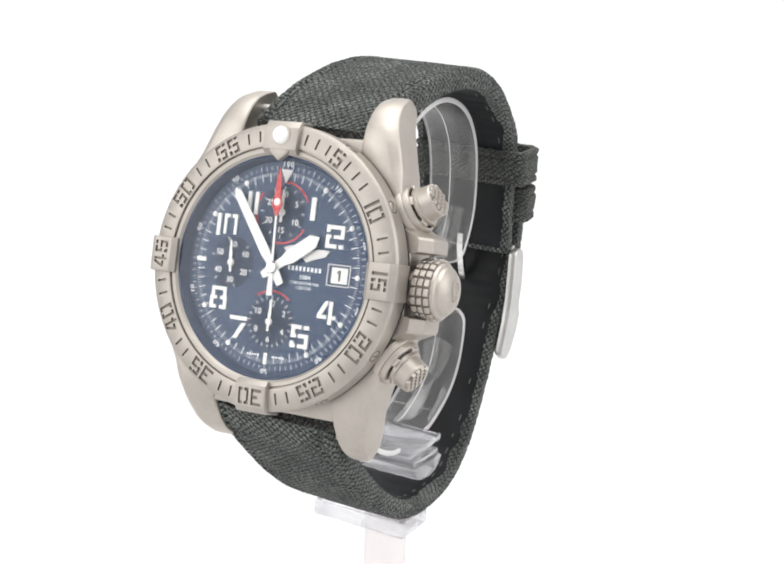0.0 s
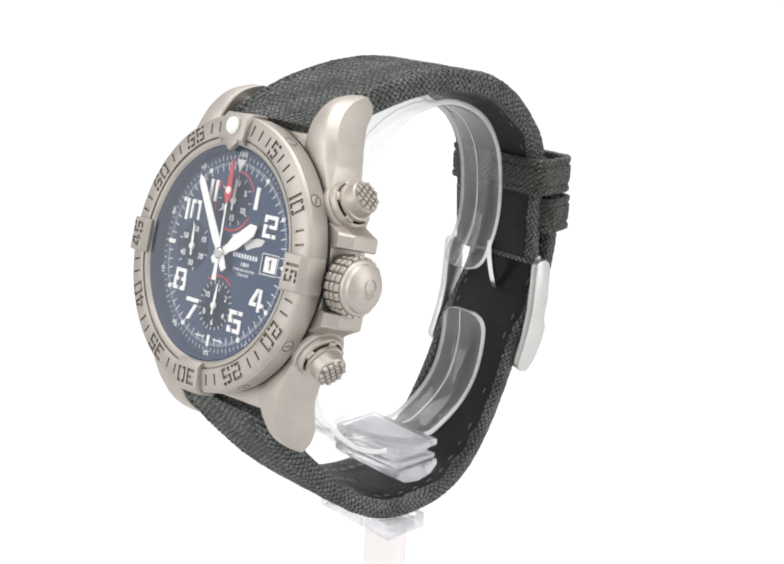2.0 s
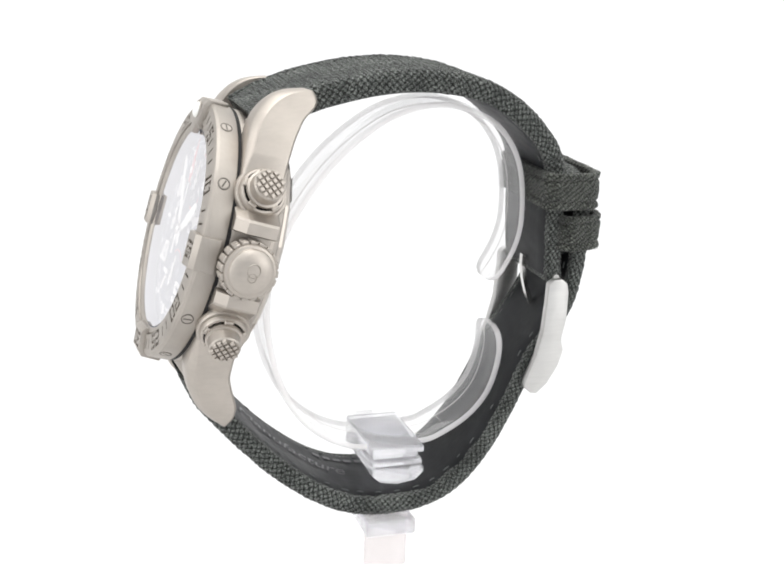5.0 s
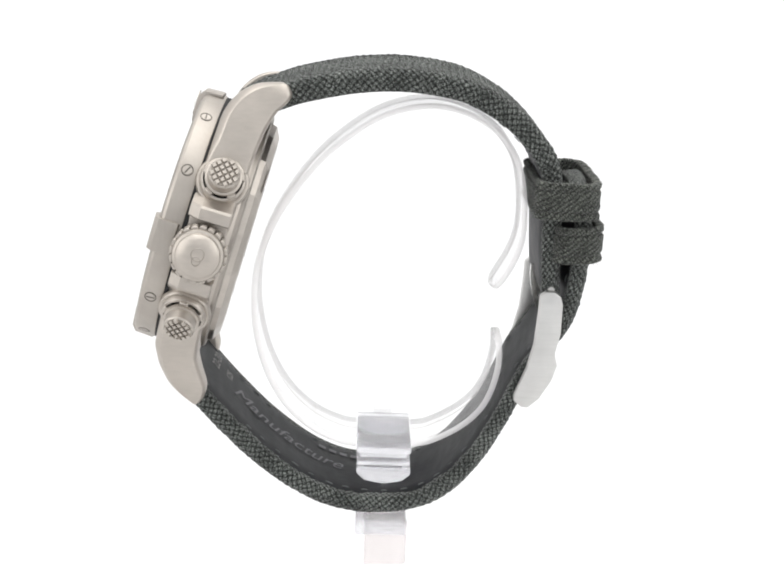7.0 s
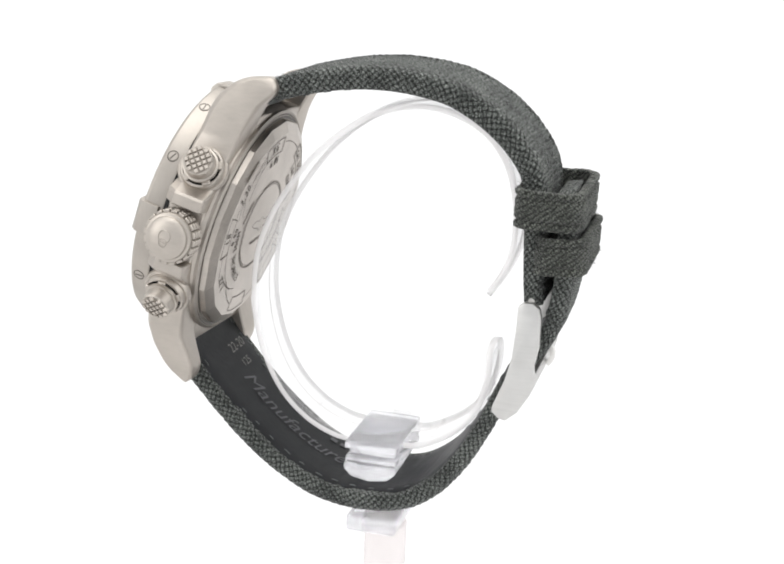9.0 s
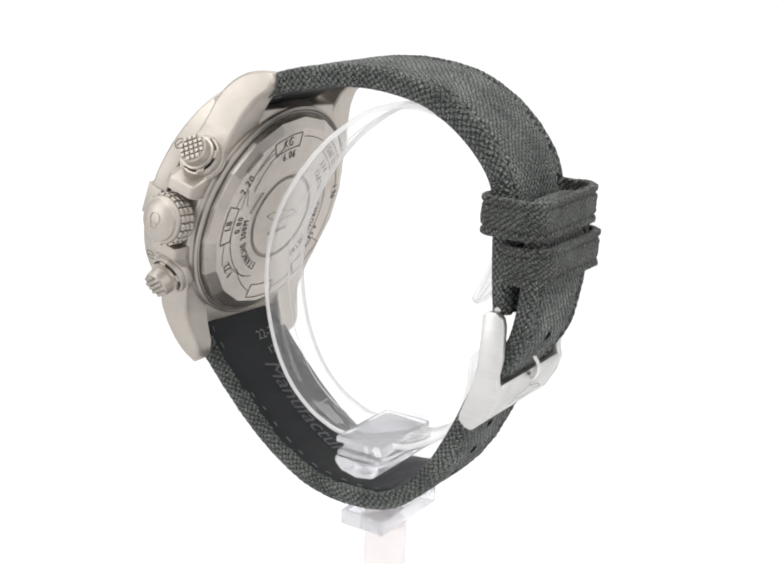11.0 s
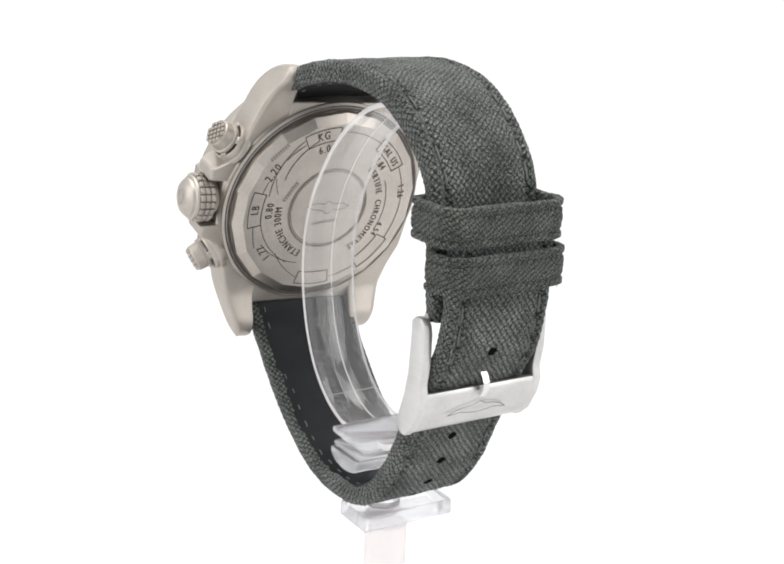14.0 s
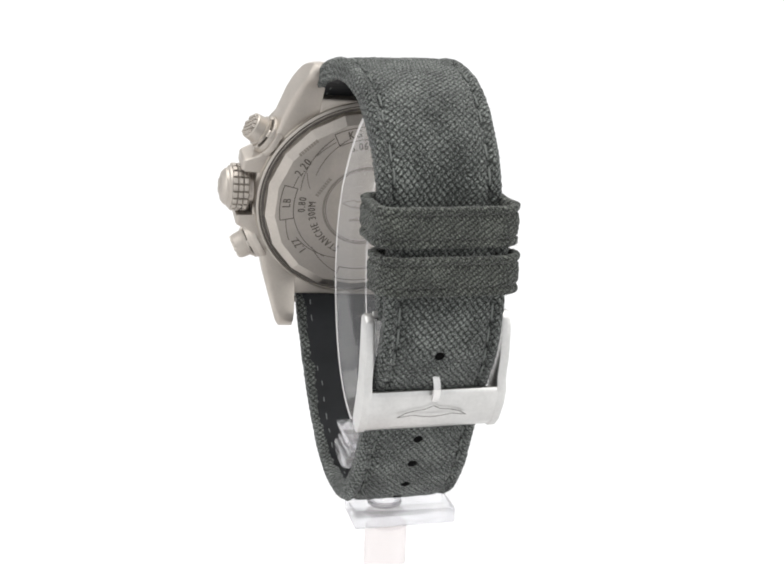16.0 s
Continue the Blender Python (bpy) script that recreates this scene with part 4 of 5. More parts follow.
def band_mesh(name, band, mat, label, parent, pad, fuzz=0.085, tip=None, sign=1, relief=0.17):
    """The strap's canvas: its outline drawn along the band, with the threads in relief."""
    n = len(band.s)
    rows = []
    for i in range(n):
        w, t = band.w[i], band.t[i]
        if tip and band.s[-1] - band.s[i] < tip:
            e = 1 - (band.s[-1] - band.s[i]) / tip
            w *= math.sqrt(max(0.05, 1 - 0.8 * e * e))
        rows.append(section(w, t, pad))
    sec = np.array(rows)                                   # n, k, 2
    k = sec.shape[1]
    arc = np.r_[0, np.cumsum(np.hypot(*np.diff(np.vstack([sec[n // 3], sec[n // 3][:1]]), axis=0).T))]
    wob = np.array([[noise.noise(Vector((a * 0.11, q * 0.11, 5.0))) + 0.4 * noise.noise(Vector((a * 0.5, q * 0.5, 2.0))) for a in arc] for q in band.s]) * 0.05
    u = sign * arc[None, :] / 10 + wob
    v = band.s[:, None] / 10 + np.roll(wob, 7, axis=1) * 0.7
    lump = np.array([[noise.noise(Vector((a * 0.3, q * 0.3, 8.0))) * 1.3 + noise.noise(Vector((a * 1.4, q * 1.4, 1.0))) for a in arc[:-1]] for q in band.s]) * fuzz
    d = np.roll(sec, -1, axis=1) - np.roll(sec, 1, axis=1)
    out = np.stack([-d[:, :, 1], d[:, :, 0]], 2)
    out /= np.linalg.norm(out, axis=2)[:, :, None] + 1e-9
    facing = np.where(sec[:, :, 1] > -band.t[:, None] * 0.42, 1.0, 0.1)
    inward = np.abs(sec[:, :, 0]) - (band.w[:, None] / 2 - 2.3)
    pull = 0.62 + 0.16 * np.cos(2 * math.pi * band.s[:, None] / 3.9)
    seam = (np.exp(-(inward / 0.5) ** 2) * pull - 0.16 * np.exp(-((inward - 1.15) / 0.6) ** 2)) * np.where(facing > 0.5, 1.0, 0.0)
    push = (weave(u[:, :-1], v[:, :-1]) - 0.7) * relief * facing + lump * facing - seam
    sec = sec + out * push[:, :, None]
    h = sec[:, :, 1] * sign
    x = band.pos[:, 0][:, None] + band.nor[:, 0][:, None] * h
    z = band.pos[:, 1][:, None] + band.nor[:, 1][:, None] * h
    y = centre(band.pos[:, 0])[:, None] + sec[:, :, 0]
    vs = np.stack([x, y, z], 2).reshape(-1, 3).tolist()
    fs, uvs = [], []
    ul, vl = u.tolist(), v.tolist()
    for i in range(n - 1):
        for j in range(k):
            w = (j + 1) % k
            fs.append((i * k + j, i * k + w, (i + 1) * k + w, (i + 1) * k + j))
            uvs.append(((ul[i][j], vl[i][j]), (ul[i][j + 1], vl[i][j + 1]), (ul[i + 1][j + 1], vl[i + 1][j + 1]), (ul[i + 1][j], vl[i + 1][j])))
    for i in (0, n - 1):
        fs.append(tuple(i * k + j for j in range(k)))
        uvs.append(tuple((p[0] / 10, p[1] / 10) for p in rows[i]))
    return put(name, vs, fs, mat, parent, label, uvs, 180)


def lint(shape, band, count, seed, sign):
    """Short loose fibres on the canvas."""
    rng = random.Random(seed)
    for _ in range(count):
        q = rng.uniform(2, band.s[-1] - 3)
        t, w = band.half(q)
        edge = rng.random() < 0.7
        y = rng.choice((-1, 1)) * (w - rng.uniform(0.0, 0.5)) if edge else rng.uniform(-w, w)
        h = sign * (t * rng.uniform(-0.4, 0.9) if edge else t + 0.3)
        p = Vector(band.at(q, y, h))
        away = (Vector(band.at(q, y * 1.2, h * 1.3)) - p).normalized()
        d = (away + Vector((rng.uniform(-1, 1), rng.uniform(-1, 1), rng.uniform(-1, 1)))).normalized()
        side = d.orthogonal().normalized() * 0.028
        m = p + d * rng.uniform(0.1, 0.25)
        e = m + (d + Vector((rng.uniform(-1, 1), rng.uniform(-1, 1), rng.uniform(-1, 1)))).normalized() * rng.uniform(0.08, 0.22)
        shape.add([(p - side)[:], (p + side)[:], (m + side)[:], (m - side)[:], e[:]], [(0, 1, 2, 3), (3, 2, 4)])


def stitch_row(shape, band, y, h, s0, s1, length=2.7, pitch=3.9, r=0.2):
    """Thread dashes along a band."""
    s = s0
    rng = random.Random(int(s0 * 10 + y * 7))
    while s + length < s1:
        ring = []
        own, slip = length * rng.uniform(0.7, 1.08), rng.uniform(-0.15, 0.15)
        for i in range(7):
            q = s + own * i / 6
            lift = h + 0.07 * math.sin(math.pi * i / 6) - 0.03
            jig = 0.12 * noise.noise(Vector((q * 0.7, y, h)))
            p = Vector(band.at(q, y + jig + slip, lift))
            nrm = Vector(band.at(q, y + jig + slip, lift + 1)) - p
            rr = r * (0.55 if i in (0, 6) else 1)
            ring.append([(p + nrm * rr * math.sin(a) + Vector((0, rr * math.cos(a), 0)))[:] for a in [2 * math.pi * j / 6 for j in range(6)]])
        vs = [p for q in ring for p in q]
        fs = [(i * 6 + j, i * 6 + (j + 1) % 6, (i + 1) * 6 + (j + 1) % 6, (i + 1) * 6 + j) for i in range(6) for j in range(6)]
        if r > 0.15 or rng.random() < 0.75:
            shape.add(vs, fs)
        s += pitch


def lining(band, inset, s0, s1, sign, parent, name):
    """Leather lining on the inner face, slightly proud."""
    vs, fs = [], []
    k = 13
    rows = [i for i in range(0, len(band.s), 3) if s0 <= band.s[i] <= s1]
    for i in rows:
        t, w = band.t[i], band.w[i] / 2 - inset
        for j in range(k):
            y = -w + 2 * w * j / (k - 1)
            edge = 0.12 if j not in (0, k - 1) else -0.12
            crease = 0.16 * noise.noise(Vector((band.s[i] * 0.22, y * 0.08, 3.0))) + 0.09 * noise.noise(Vector((band.s[i] * 0.8, y * 0.3, 9.0)))
            vs.append(band.at(band.s[i], y, sign * (-t / 2 - edge - crease - 0.06)))
    for i in range(len(rows) - 1):
        for j in range(k - 1):
            fs.append((i * k + j, i * k + j + 1, (i + 1) * k + j + 1, (i + 1) * k + j))
    return put(name, vs, fs, LEATHER, parent, "smooth black leather lining")


UPPER = Band([(-28.6, -37.6), (-27.0, -36.6), (-24.2, -35.2), (-20.6, -33.7), (-16.4, -32.4), (-8.0, -30.7), (0.5, -30.3), (8.7, -31.4), (13.5, -33.2), (18.0, -36.0), (22.3, -40.0), (25.2, -44.5),
              (26.2, -50.0), (26.3, -56.0), (26.6, -62.0), (27.0, -66.9)], [(0, 22.9), (0.25, 22.3), (0.8, 20.4), (1, 19.8)], [(0, 3.8), (0.55, 3.7), (0.75, 3.4), (1, 3.0)])
LOWER = Band([(-39.2, -80.9), (-37.6, -84.4), (-34.6, -88.1), (-29.6, -93.6), (-22.9, -100.0), (-14.4, -105.8), (-6.3, -108.3), (3.6, -107.9), (10.4, -104.2), (15.4, -98.4), (18.5, -92.9), (20.9, -88.0),
              (23.5, -82.1), (26.9, -76.8), (30.0, -71.5), (31.3, -66.0), (31.8, -61.0), (31.8, -54.0), (31.3, -50.0), (30.8, -47.3)], [(0, 22.9), (0.2, 22.3), (0.62, 20.2), (1, 19.8)], [(0, 3.5), (0.5, 3.2), (0.62, 2.8), (1, 2.8)])


def build_strap():
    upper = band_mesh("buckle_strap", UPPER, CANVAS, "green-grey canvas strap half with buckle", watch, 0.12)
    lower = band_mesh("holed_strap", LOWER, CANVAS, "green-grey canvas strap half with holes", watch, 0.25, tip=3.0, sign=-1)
    lining(UPPER, 1.2, 2.0, UPPER.s[-1] - 1, 1, upper, "lining")
    lining(LOWER, 1.2, 1.0, LOWER.s[-1] - 2.5, -1, lower, "lining")
    for band, ob, sign, ends in ((UPPER, upper, 1, (3.0, UPPER.s[-1] - 18)), (LOWER, lower, -1, (3.0, LOWER.s[-1] - 7))):
        for side in (-1, 1):
            st, si = Shape(), Shape()
            s0, s1 = ends
            seg = 6
            for q in range(seg):
                a, b = s0 + (s1 - s0) * q / seg, s0 + (s1 - s0) * (q + 1) / seg
                t, w = band.half((a + b) / 2)
                stitch_row(st, band, side * (w - 2.3), sign * (t - 0.14), a, b, 2.7, 3.9, 0.2)
                stitch_row(si, band, side * (w - 2.7), sign * (-t - 0.24), a, b, 1.5, 3.9, 0.11)
            if side > 0:
                fl = Shape()
                lint(fl, band, 1500, 7 + sign, sign)
                fl.out("loose_fibre", THREAD, ob, "")["kind"] = "stuff"
            st.out("stitching", SEAM, ob, "grey-green thread seam")
            si.out("inner_stitching", INNER, ob, "pale thread seam on the lining")
    # eyelet holes: black discs, with the shade inside put on as colour
    for s in (46.6, 53.1, 59.6, 66.1, 72.6, 79.1, 100.4):
        t, w = LOWER.half(s)
        p = Vector(LOWER.at(s, -0.3, -(t + 0.36)))
        up = (Vector(LOWER.at(s, -0.3, -(t + 1.36))) - p).normalized()
        m = Matrix.Translation(p) @ up.to_track_quat("Z", "Y").to_matrix().to_4x4()
        Shape().lathe([(0, 0.0), (0.7, 0.02), (0.85, -0.05)], 20, m).out("eyelet_hole", HOLE_SHADE, lower, "punched hole, its shade drawn as a black disc")
    # stamped lettering on the lining
    size_no, mark, txt, script = Shape(), Shape(), Shape(), Shape()
    for text, size, s_mid, y_mid in (("22-20", 2.8, 8.5, 4.6), ("125", 2.4, 12.2, 3.8), ("Manufacture", 5.4, 28.0, 0.6)):
        vs, fs = letters(text, size)
        out = []
        for a, b, _ in vs:
            if text == "Manufacture":
                s, y = s_mid + a + b * 0.35, y_mid + b
            else:
                s, y = s_mid - b, y_mid + a
            t, _w = LOWER.half(s)
            out.append(LOWER.at(s, y, (t + 0.36)))
        {5.4: script, 2.8: size_no, 2.4: mark}[size].add(out, fs)
    for i in range(6):
        t, _w = LOWER.half(36.0 + i * 2.4)
        a, b = LOWER.at(35.6 + i * 2.4, 5.4, t + 0.37), LOWER.at(37.2 + i * 2.4, 5.4, t + 0.37)
        c, d = LOWER.at(37.2 + i * 2.4, 6.6, t + 0.37), LOWER.at(35.6 + i * 2.4, 6.6, t + 0.37)
        txt.add([a, b, c, d], [(0, 1, 2, 3)])
    script.out("script_stamp", FAINTER, lower, "very faint slanted stamped script")
    size_no.out("size_stamp", FAINT, lower, "silver stamped size figures")
    mark.out("length_stamp", FAINT, lower, "silver stamped length figures")
    txt.out("stamp_line", FAINTER, lower, "very faint stamped line")["kind"] = "stuff"
    return upper, lower


upper_strap, lower_strap = build_strap()


def keeper(z_mid, high, x0, x1, y0, y1, lean, label):
    """A sewn canvas loop round both strap ends."""
    loop = []
    for cx, cy, a0, r in ((x1 - 2.9, y1 - 2.9, 0, 2.9), (x0 + 1.7, y1 - 2.5, 90, 1.7), (x0 + 1.7, y0 + 1.7, 180, 1.7), (x1 - 3.1, y0 + 3.5, 270, 3.1)):
        for i in range(9):
            a = radians(a0 + 90 * i / 8)
            loop.append((cx + r * math.cos(a), cy + r * math.sin(a), math.cos(a), math.sin(a)))
    fine = []
    for i in range(len(loop)):
        a, b = loop[i], loop[(i + 1) % len(loop)]
        n = max(1, int(math.dist(a[:2], b[:2]) / 0.5))
        for q in range(n):
            fine.append(tuple(a[c] + (b[c] - a[c]) * q / n for c in range(4)))
    rows = 34
    vs, fs, uvs = [], [], []
    sec = [(0.0, -high / 2 + high * i / rows) for i in range(rows + 1)]
    outline = [(0.75 if 0 < i < rows else 0.45, z) for i, (_, z) in enumerate(sec)] + [(-0.75 if 0 < i < rows else -0.45, z) for i, (_, z) in reversed(list(enumerate(sec)))]
    k = len(outline)
    run = 0.0
    runs = []
    for i, (x, y, nx, ny) in enumerate(fine):
        runs.append(run)
        run += math.dist((x, y), fine[(i + 1) % len(fine)][:2])
        for d, z in outline:
            q = Vector((x + nx * d, y + ny * d, z))
            f = 0.16 * noise.noise(q * 2.3) + 0.14 * noise.noise(q * 0.5)
            groove = -0.42 * math.exp(-((abs(z) - high / 2 + 1.35) / 0.28) ** 2) if d > 0 else 0
            e = d + f + groove
            vs.append((x + nx * e, y + ny * e, z_mid + z + f * 0.7 + (x - x0) * lean))
    for i in range(len(fine)):
        j = (i + 1) % len(fine)
        v0, v1 = runs[i] / 10, (runs[i + 1] if j else run) / 10
        for q in range(k):
            w = (q + 1) % k
            fs.append((i * k + q, j * k + q, j * k + w, i * k + w))
            uvs.append(((q * 0.02, v0), (q * 0.02, v1), (q * 0.02 + 0.02, v1), (q * 0.02 + 0.02, v0)))
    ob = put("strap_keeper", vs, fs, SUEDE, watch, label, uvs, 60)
    # stray fibres
    h = Shape()
    rng = random.Random(int(-z_mid * 10))
    for _ in range(110):
        x, y, nx, ny = rng.choice(fine)
        z = z_mid + rng.choice((-1, 1)) * high / 2 + (x - x0) * lean
        p = Vector((x + nx * 0.6, y + ny * 0.6, z))
        d = Vector((nx + rng.uniform(-1, 1) * 0.8, ny + rng.uniform(-1, 1) * 0.8, rng.uniform(-0.8, 0.8))).normalized()
        side = d.orthogonal().normalized() * 0.035
        tip = p + d * rng.uniform(0.4, 1.1)
        h.add([(p - side)[:], (p + side)[:], (tip + Vector((0, 0, rng.uniform(-0.2, 0.2))))[:]], [(0, 1, 2)])
    h.out("loose_fibre", THREAD, ob, "")["kind"] = "stuff"
    return ob


keeper(-49.7, 6.6, 23.6, 33.8, -12.5, 10.6, -0.02, "wide free canvas strap loop with frayed edges")
keeper(-57.7, 6.4, 27.4, 34.9, -12.0, 10.7, 0.02, "fixed canvas strap loop with frayed edges")


# ---- buckle ----
def build_buckle():
    prof = [(24.9, -66.8), (25.9, -66.0), (27.4, -65.9), (28.6, -66.8), (29.0, -68.4), (29.0, -73.7), (28.3, -77.2), (28.4, -78.2), (28.8, -79.6), (28.0, -82.5), (26.0, -86.0), (24.0, -87.8),
            (22.8, -87.6), (21.4, -86.4), (21.5, -85.4), (23.4, -80.3), (24.4, -76.0), (24.8, -70.4)]
    cy = centre(27.0)
    to = Matrix(((1, 0, 0, 0), (0, 0, -1, 0), (0, 1, 0, 0), (0, 0, 0, 1)))   # (x, z, y) -> (x, -y, z)
    s = Shape()
    for a, b in ((10.5, 12.1), (-12.7, -11.0)):
        s.prism(prof, a - cy, b - cy, to, 0.3, 2)
    outer = [(28.5, -79.0), (28.75, -80.0), (28.0, -82.5), (26.0, -86.0), (24.3, -87.4), (24.0, -86.4), (25.9, -83.6), (27.0, -80.9), (27.3, -79.1)]
    s.prism(outer, -11.3 - cy, 11.0 - cy, to, 0.25, 2)
    root = s.out("buckle", STEEL, watch, "satin steel pin buckle", None, 30)
    m = Matrix.Translation((26.9, cy, -66.0)) @ Matrix.Rotation(math.pi / 2, 4, "X")
    Shape().lathe([(0, -10.6), (0.6, -10.6), (0.6, 10.6), (0, 10.6)], 16, m).out("pivot_bar", STEEL, root, "")
    # the pin
    line, tan, _ = spline([(24.9, -64.2), (24.9, -66.6), (25.6, -70.0), (26.8, -73.4), (28.3, -76.0), (29.7, -77.8), (29.7, -79.3), (28.9, -80.4)], 22)
    p = Shape()
    vs, fs = [], []
    for (x, z), (tx, tz) in zip(line, tan):
        for h, y in ((0.45, -0.6), (0.45, 0.6), (-0.45, 0.6), (-0.45, -0.6)):
            vs.append((x - tz * h, cy + y, z + tx * h))
    for i in range(len(line) - 1):
        for q in range(4):
            w = (q + 1) % 4
            fs.append((i * 4 + q, i * 4 + w, (i + 1) * 4 + w, (i + 1) * 4 + q))
    fs += [(0, 1, 2, 3), tuple(4 * (len(line) - 1) + q for q in range(4))]
    p.add(vs, fs)
    p.out("pin", POLISHED, root, "polished buckle pin")
    # winged emblem cut in the face
    d = Vector((28.8 - 26.0, 0, -79.6 + 86.0)).normalized()
    nrm = Vector((d.z, 0, -d.x))
    fr = frame_of(Vector((0, 1, 0)), d, nrm, Vector((27.75, cy, -82.9)))
    e = Shape()
    wing = [(-6.0, -0.95), (-4.6, 0.0), (-3.0, 0.5), (-1.3, 0.7), (0, 1.5), (1.3, 0.7), (3.0, 0.5), (4.6, 0.0), (6.0, -0.95), (3.4, -0.55), (1.6, -0.95), (0, -1.15), (-1.6, -0.95), (-3.4, -0.55)]
    for i in range(len(wing)):
        a, b = Vector(wing[i]), Vector(wing[(i + 1) % len(wing)])
        c = (b - a).orthogonal().normalized() * 0.07
        off = 0.40
        e.add([(*(a - c), off), (*(b - c), off), (*(b + c), off), (*(a + c), off)], [(0, 1, 2, 3)])
    e.out("winged_emblem", GROOVE_SHADE, root, "cut winged emblem", fr)


build_buckle()

# ---- the stand ----
stand = new("watch_stand")
tagged(stand, "clear acrylic watch stand with an open cuff on a post", "display stand")


def tube(shape, pts, r, k=6):
    """A thin rod along points."""
    n = len(pts)
    vs, fs = [], []
    for i in range(n):
        a, b = Vector(pts[max(0, i - 1)]), Vector(pts[min(n - 1, i + 1)])
        d = (b - a).normalized()
        e = d.orthogonal().normalized() if abs(d.y) > 0.9 else d.cross(Vector((0, 1, 0))).normalized()
        f = d.cross(e)
        for j in range(k):
            q = 2 * math.pi * j / k
            vs.append((Vector(pts[i]) + e * r * math.cos(q) + f * r * math.sin(q))[:])
    for i in range(n - 1):
        for j in range(k):
            w = (j + 1) % k
            fs.append((i * k + j, i * k + w, (i + 1) * k + w, (i + 1) * k + j))
    shape.add(vs, fs)


def clear_strip(name, pts, y0, y1, thick, label, parent, round0, round1, seams=(), slim=0.0):
    """Bent clear strip with round corners and bright polished rims."""
    pos, tan, s = spline(pts, max(12, int(len(pts) * 9)))
    nor = np.stack([-tan[:, 1], tan[:, 0]], 1)
    h, mid, half, rc = thick / 2, (y0 + y1) / 2, (y1 - y0) / 2, 3.0
    vs, fs, halves = [], [], []
    n = len(pos)
    less = slim * np.clip(1 - s / (0.6 * s[-1]), 0, 1)     # the strip narrows on one side towards its free end
    mids = mid + less / 2
    for i in range(n):
        w = half - less[i] / 2
        for near, on in ((s[i], round0), (s[-1] - s[i], round1)):
            if on and near < rc:
                w = min(w, half - less[i] / 2 - rc + math.sqrt(max(0.0, rc * rc - (rc - near) ** 2)))
        halves.append(w)
        for y, d in ((-w + 0.3, h), (w - 0.3, h), (w, h - 0.3), (w, -h + 0.3), (w - 0.3, -h), (-w + 0.3, -h), (-w, -h + 0.3), (-w, h - 0.3)):
            vs.append((pos[i, 0] + nor[i, 0] * d, mids[i] + y, pos[i, 1] + nor[i, 1] * d))
    k = 8
    for i in range(n - 1):
        for q in range(k):
            w = (q + 1) % k
            fs.append((i * k + q, i * k + w, (i + 1) * k + w, (i + 1) * k + q))
    fs += [tuple(range(k)), tuple((n - 1) * k + q for q in range(k))]
    ob = put(name, vs, fs, ACRYLIC, parent, label, angle=50)
    ob.visible_shadow = False
    rim = Shape()
    way = list(range(n)) if round1 else list(range(n - 1, -1, -1))
    loop = [(i, -1) for i in way] + [(i, 1) for i in way[::-1]]
    band = []
    for i, side in loop:
        for d, e in ((h * 0.72, -0.02), (h * 0.45, 0.05), (0.0, 0.08), (-h * 0.45, 0.05), (-h * 0.72, -0.02)):
            band.append((pos[i, 0] + nor[i, 0] * d, mids[i] + side * (halves[i] + e), pos[i, 1] + nor[i, 1] * d))
    rim.add(band, [(5 * i + q, 5 * i + q + 1, 5 * i + q + 6, 5 * i + q + 5) for i in range(len(loop) - 1) for q in range(4)])
    tube(rim, [(pos[i, 0] + nor[i, 0] * h, mids[i] + 0.4, pos[i, 1] + nor[i, 1] * h) for i in range(n)], 0.09)
    for at in seams:
        i = int(np.argmin(np.abs(s - (at if at > 0 else s[-1] + at))))
        tube(rim, [(pos[i, 0] + nor[i, 0] * h, mids[i] + y, pos[i, 1] + nor[i, 1] * h) for y in (-halves[i] + 0.4, 0, halves[i] - 0.4)], 0.05)
    rm = rim.out("polished_rim", EDGE, ob, "bright polished rim")
    rm.visible_shadow = False
    return ob


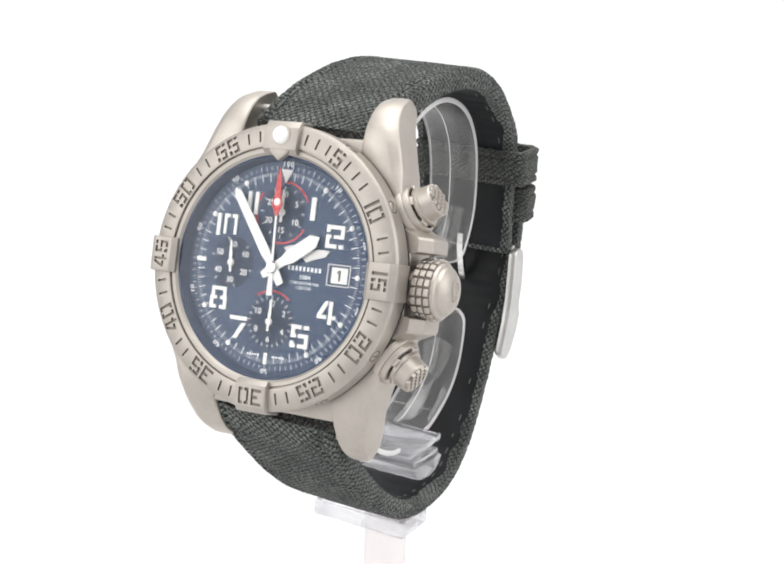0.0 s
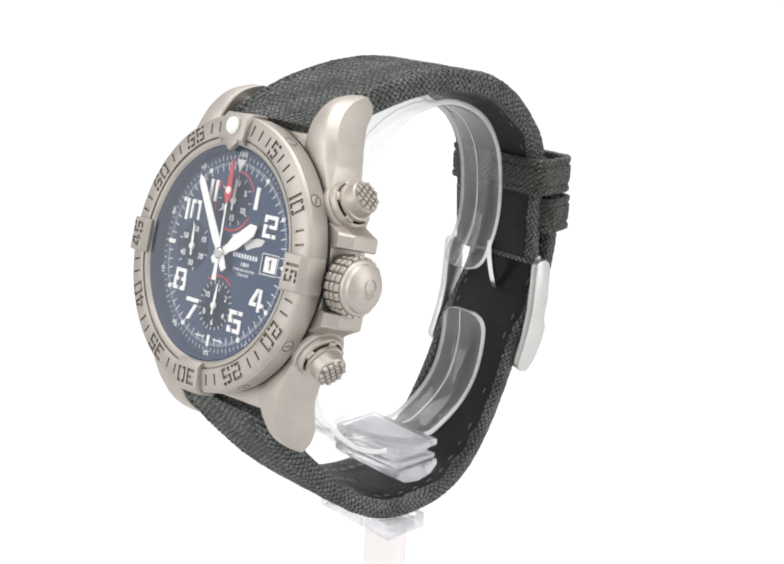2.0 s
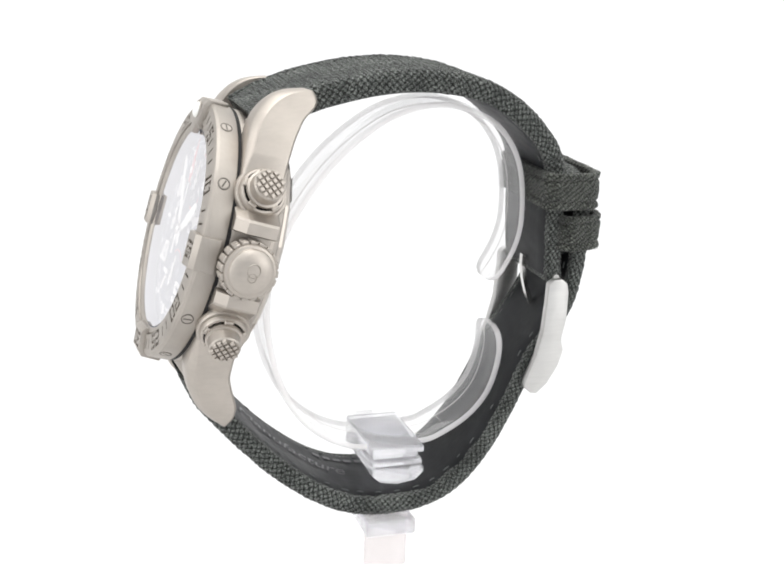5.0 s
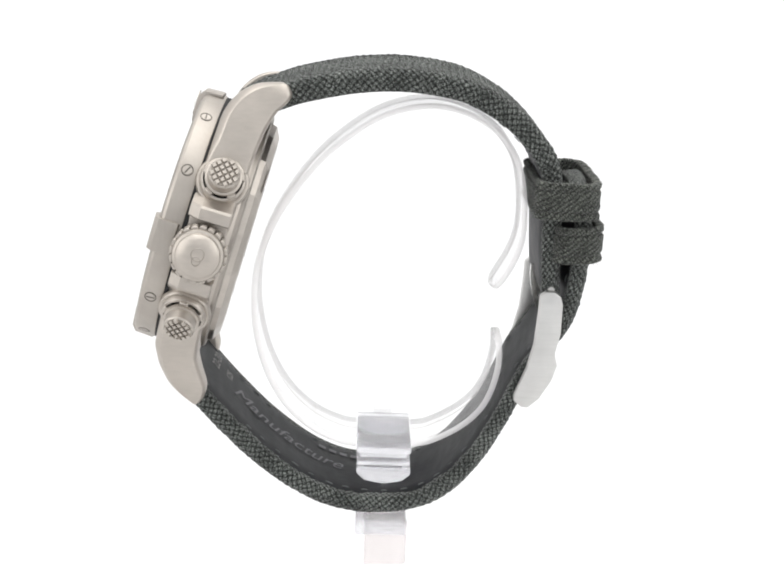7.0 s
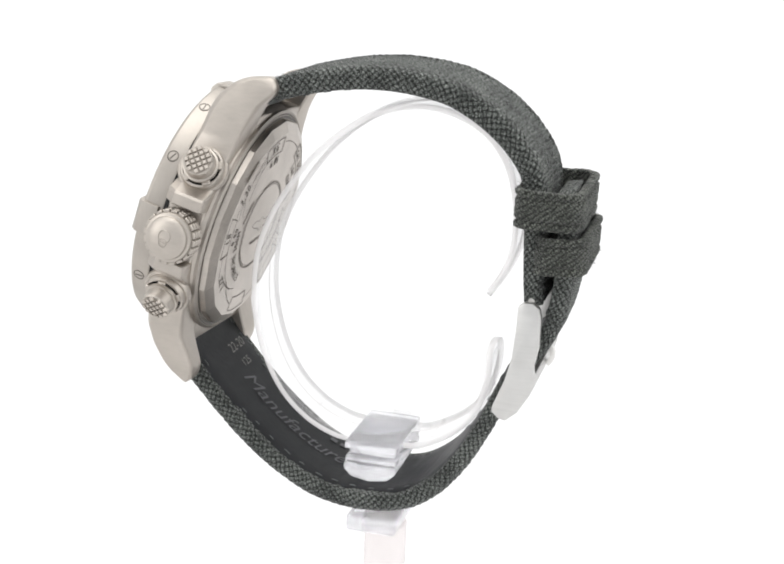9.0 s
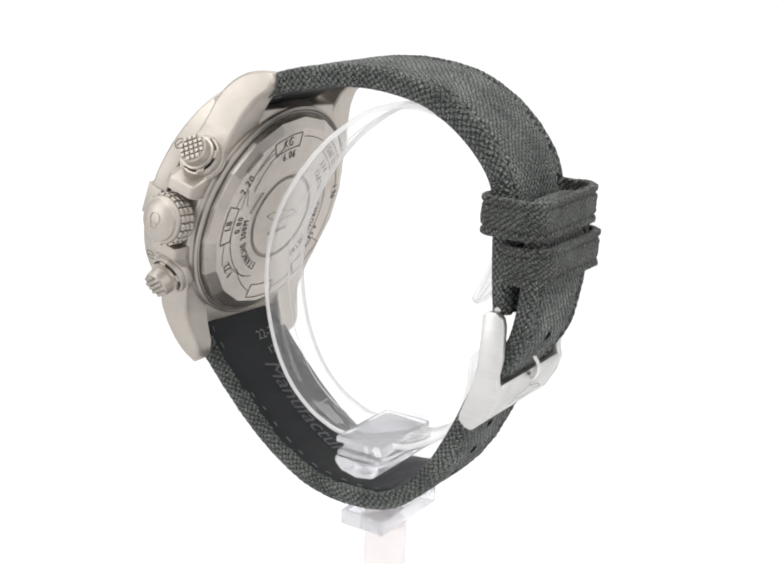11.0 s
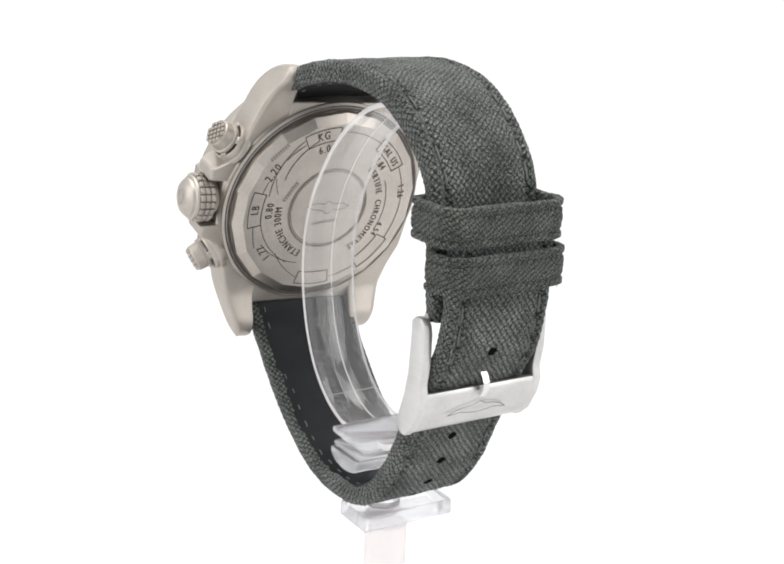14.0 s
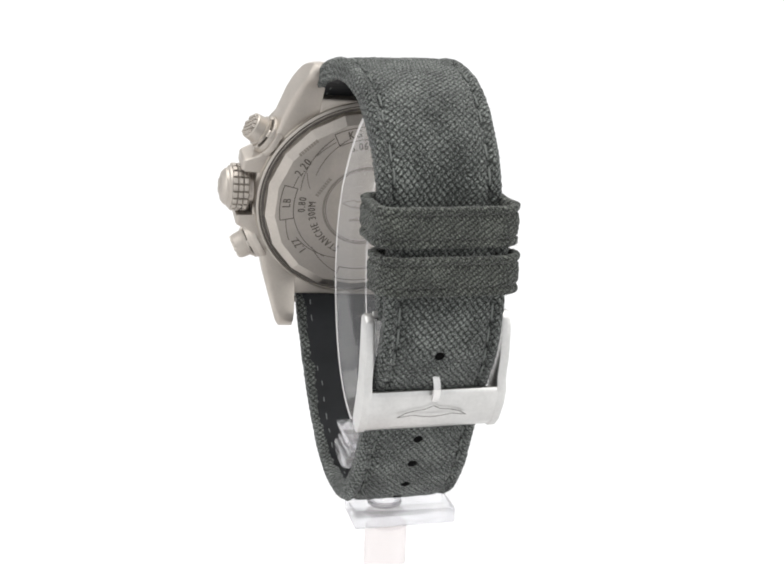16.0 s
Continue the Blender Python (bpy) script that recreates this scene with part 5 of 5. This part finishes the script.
def build_stand():
    clear_strip("cuff_hoop", [(17.5, -68.7), (19.8, -65.0), (21.6, -60.7), (22.2, -56.0), (21.6, -49.0), (19.7, -43.5), (15.8, -38.8), (9.9, -35.9), (3.6, -35.2), (-3.4, -37.0), (-9.4, -40.8), (-14.6, -45.5),
                              (-19.0, -51.2), (-22.5, -57.2), (-24.9, -63.8), (-25.6, -71.0), (-25.0, -77.8), (-22.9, -85.0), (-19.3, -91.2), (-14.4, -95.6), (-9.4, -97.9), (-6.4, -98.4)], -5.9, 5.6, 1.3, "clear bent acrylic hoop", stand, True, False, (-9,), 1.9)
    clear_strip("cuff_arm", [(4.0, -98.5), (7.4, -97.8), (13.4, -94.3), (17.3, -89.6), (19.1, -83.2), (19.0, -77.6)], -5.0, 5.6, 1.5, "short clear acrylic arm", stand, False, True, (6,))
    side = Matrix(((1, 0, 0, 0), (0, 0, -1, 0), (0, 1, 0, 0), (0, 0, 0, 1)))
    b = Shape()
    b.box(-6.2, 3.8, -9.0, 8.4, -99.0, -97.7, None, 0.3, 2)
    b.box(-5.6, 3.2, -7.4, 7.6, -100.5, -99.06, None, 0.3, 2)
    b.box(-6.1, 3.7, -8.7, 9.2, -101.5, -100.56, None, 0.3, 2)
    b.prism([(-6.2, -101.6), (-6.2, -102.9), (-4.6, -104.3), (-1.2, -104.9), (2.2, -104.3), (3.8, -102.9), (3.8, -101.6)], -8.7, 9.3, side, 0.35, 3)
    clip = b.out("clip_block", SOLID, stand, "clear acrylic clip", None, 30)
    clip.visible_shadow = False
    a = Shape()
    a.box(-6.0, 3.6, -7.0, 12.9, -116.6, -113.4, None, 0.5, 3)
    r = Shape()
    r.box(-3.0, 0.6, 12.96, 14.4, -116.4, -98.7, None, 0.3, 2)
    r.box(-3.0, 0.6, 9.35, 12.9, -100.3, -98.8, None, 0.3, 2)
    riser = r.out("riser", ACRYLIC, stand, "clear acrylic riser beside the strap", None, 30)
    riser.visible_shadow = False
    a.lathe([(2.3, -113.3), (3.4, -113.3), (3.4, -112.7), (3.1, -112.5), (2.6, -112.5), (2.3, -112.7)], 32, Matrix.Translation((-1.2, -0.2, 0)), closed=True)
    br = a.out("bracket", FAINT_SOLID, stand, "clear acrylic bracket round the strap", None, 30)
    br.visible_shadow = False
    p = Shape().lathe([(0, -181.8), (4.1, -181.8), (4.1, -117.0), (3.7, -116.66), (0, -116.66)], 40)
    post = p.out("post", FROSTED, stand, "frosted acrylic post")
    post.visible_shadow = False
    f = Shape().lathe([(0, -185.0), (29, -185.0), (30, -184.4), (30, -182.6), (29.3, -182.0), (0, -182.0)], 72)
    foot = f.out("foot", FROSTED, stand, "round acrylic foot")
    foot.visible_shadow = False


build_stand()

# ---- the turning ----
TURN = [61.01, 52.61, 44.20, 35.79, 27.36, 18.92, 10.47, 2.00, -6.48, -14.97, -23.48, -32.01, -40.55, -49.11, -57.69, -66.29, -74.91]


def motions():
    rows = [(float(t), pose(0, 0, 0, 0, 0, a)) for t, a in enumerate(TURN)]
    walk(watch, rows)
    walk(stand, rows)


motions()
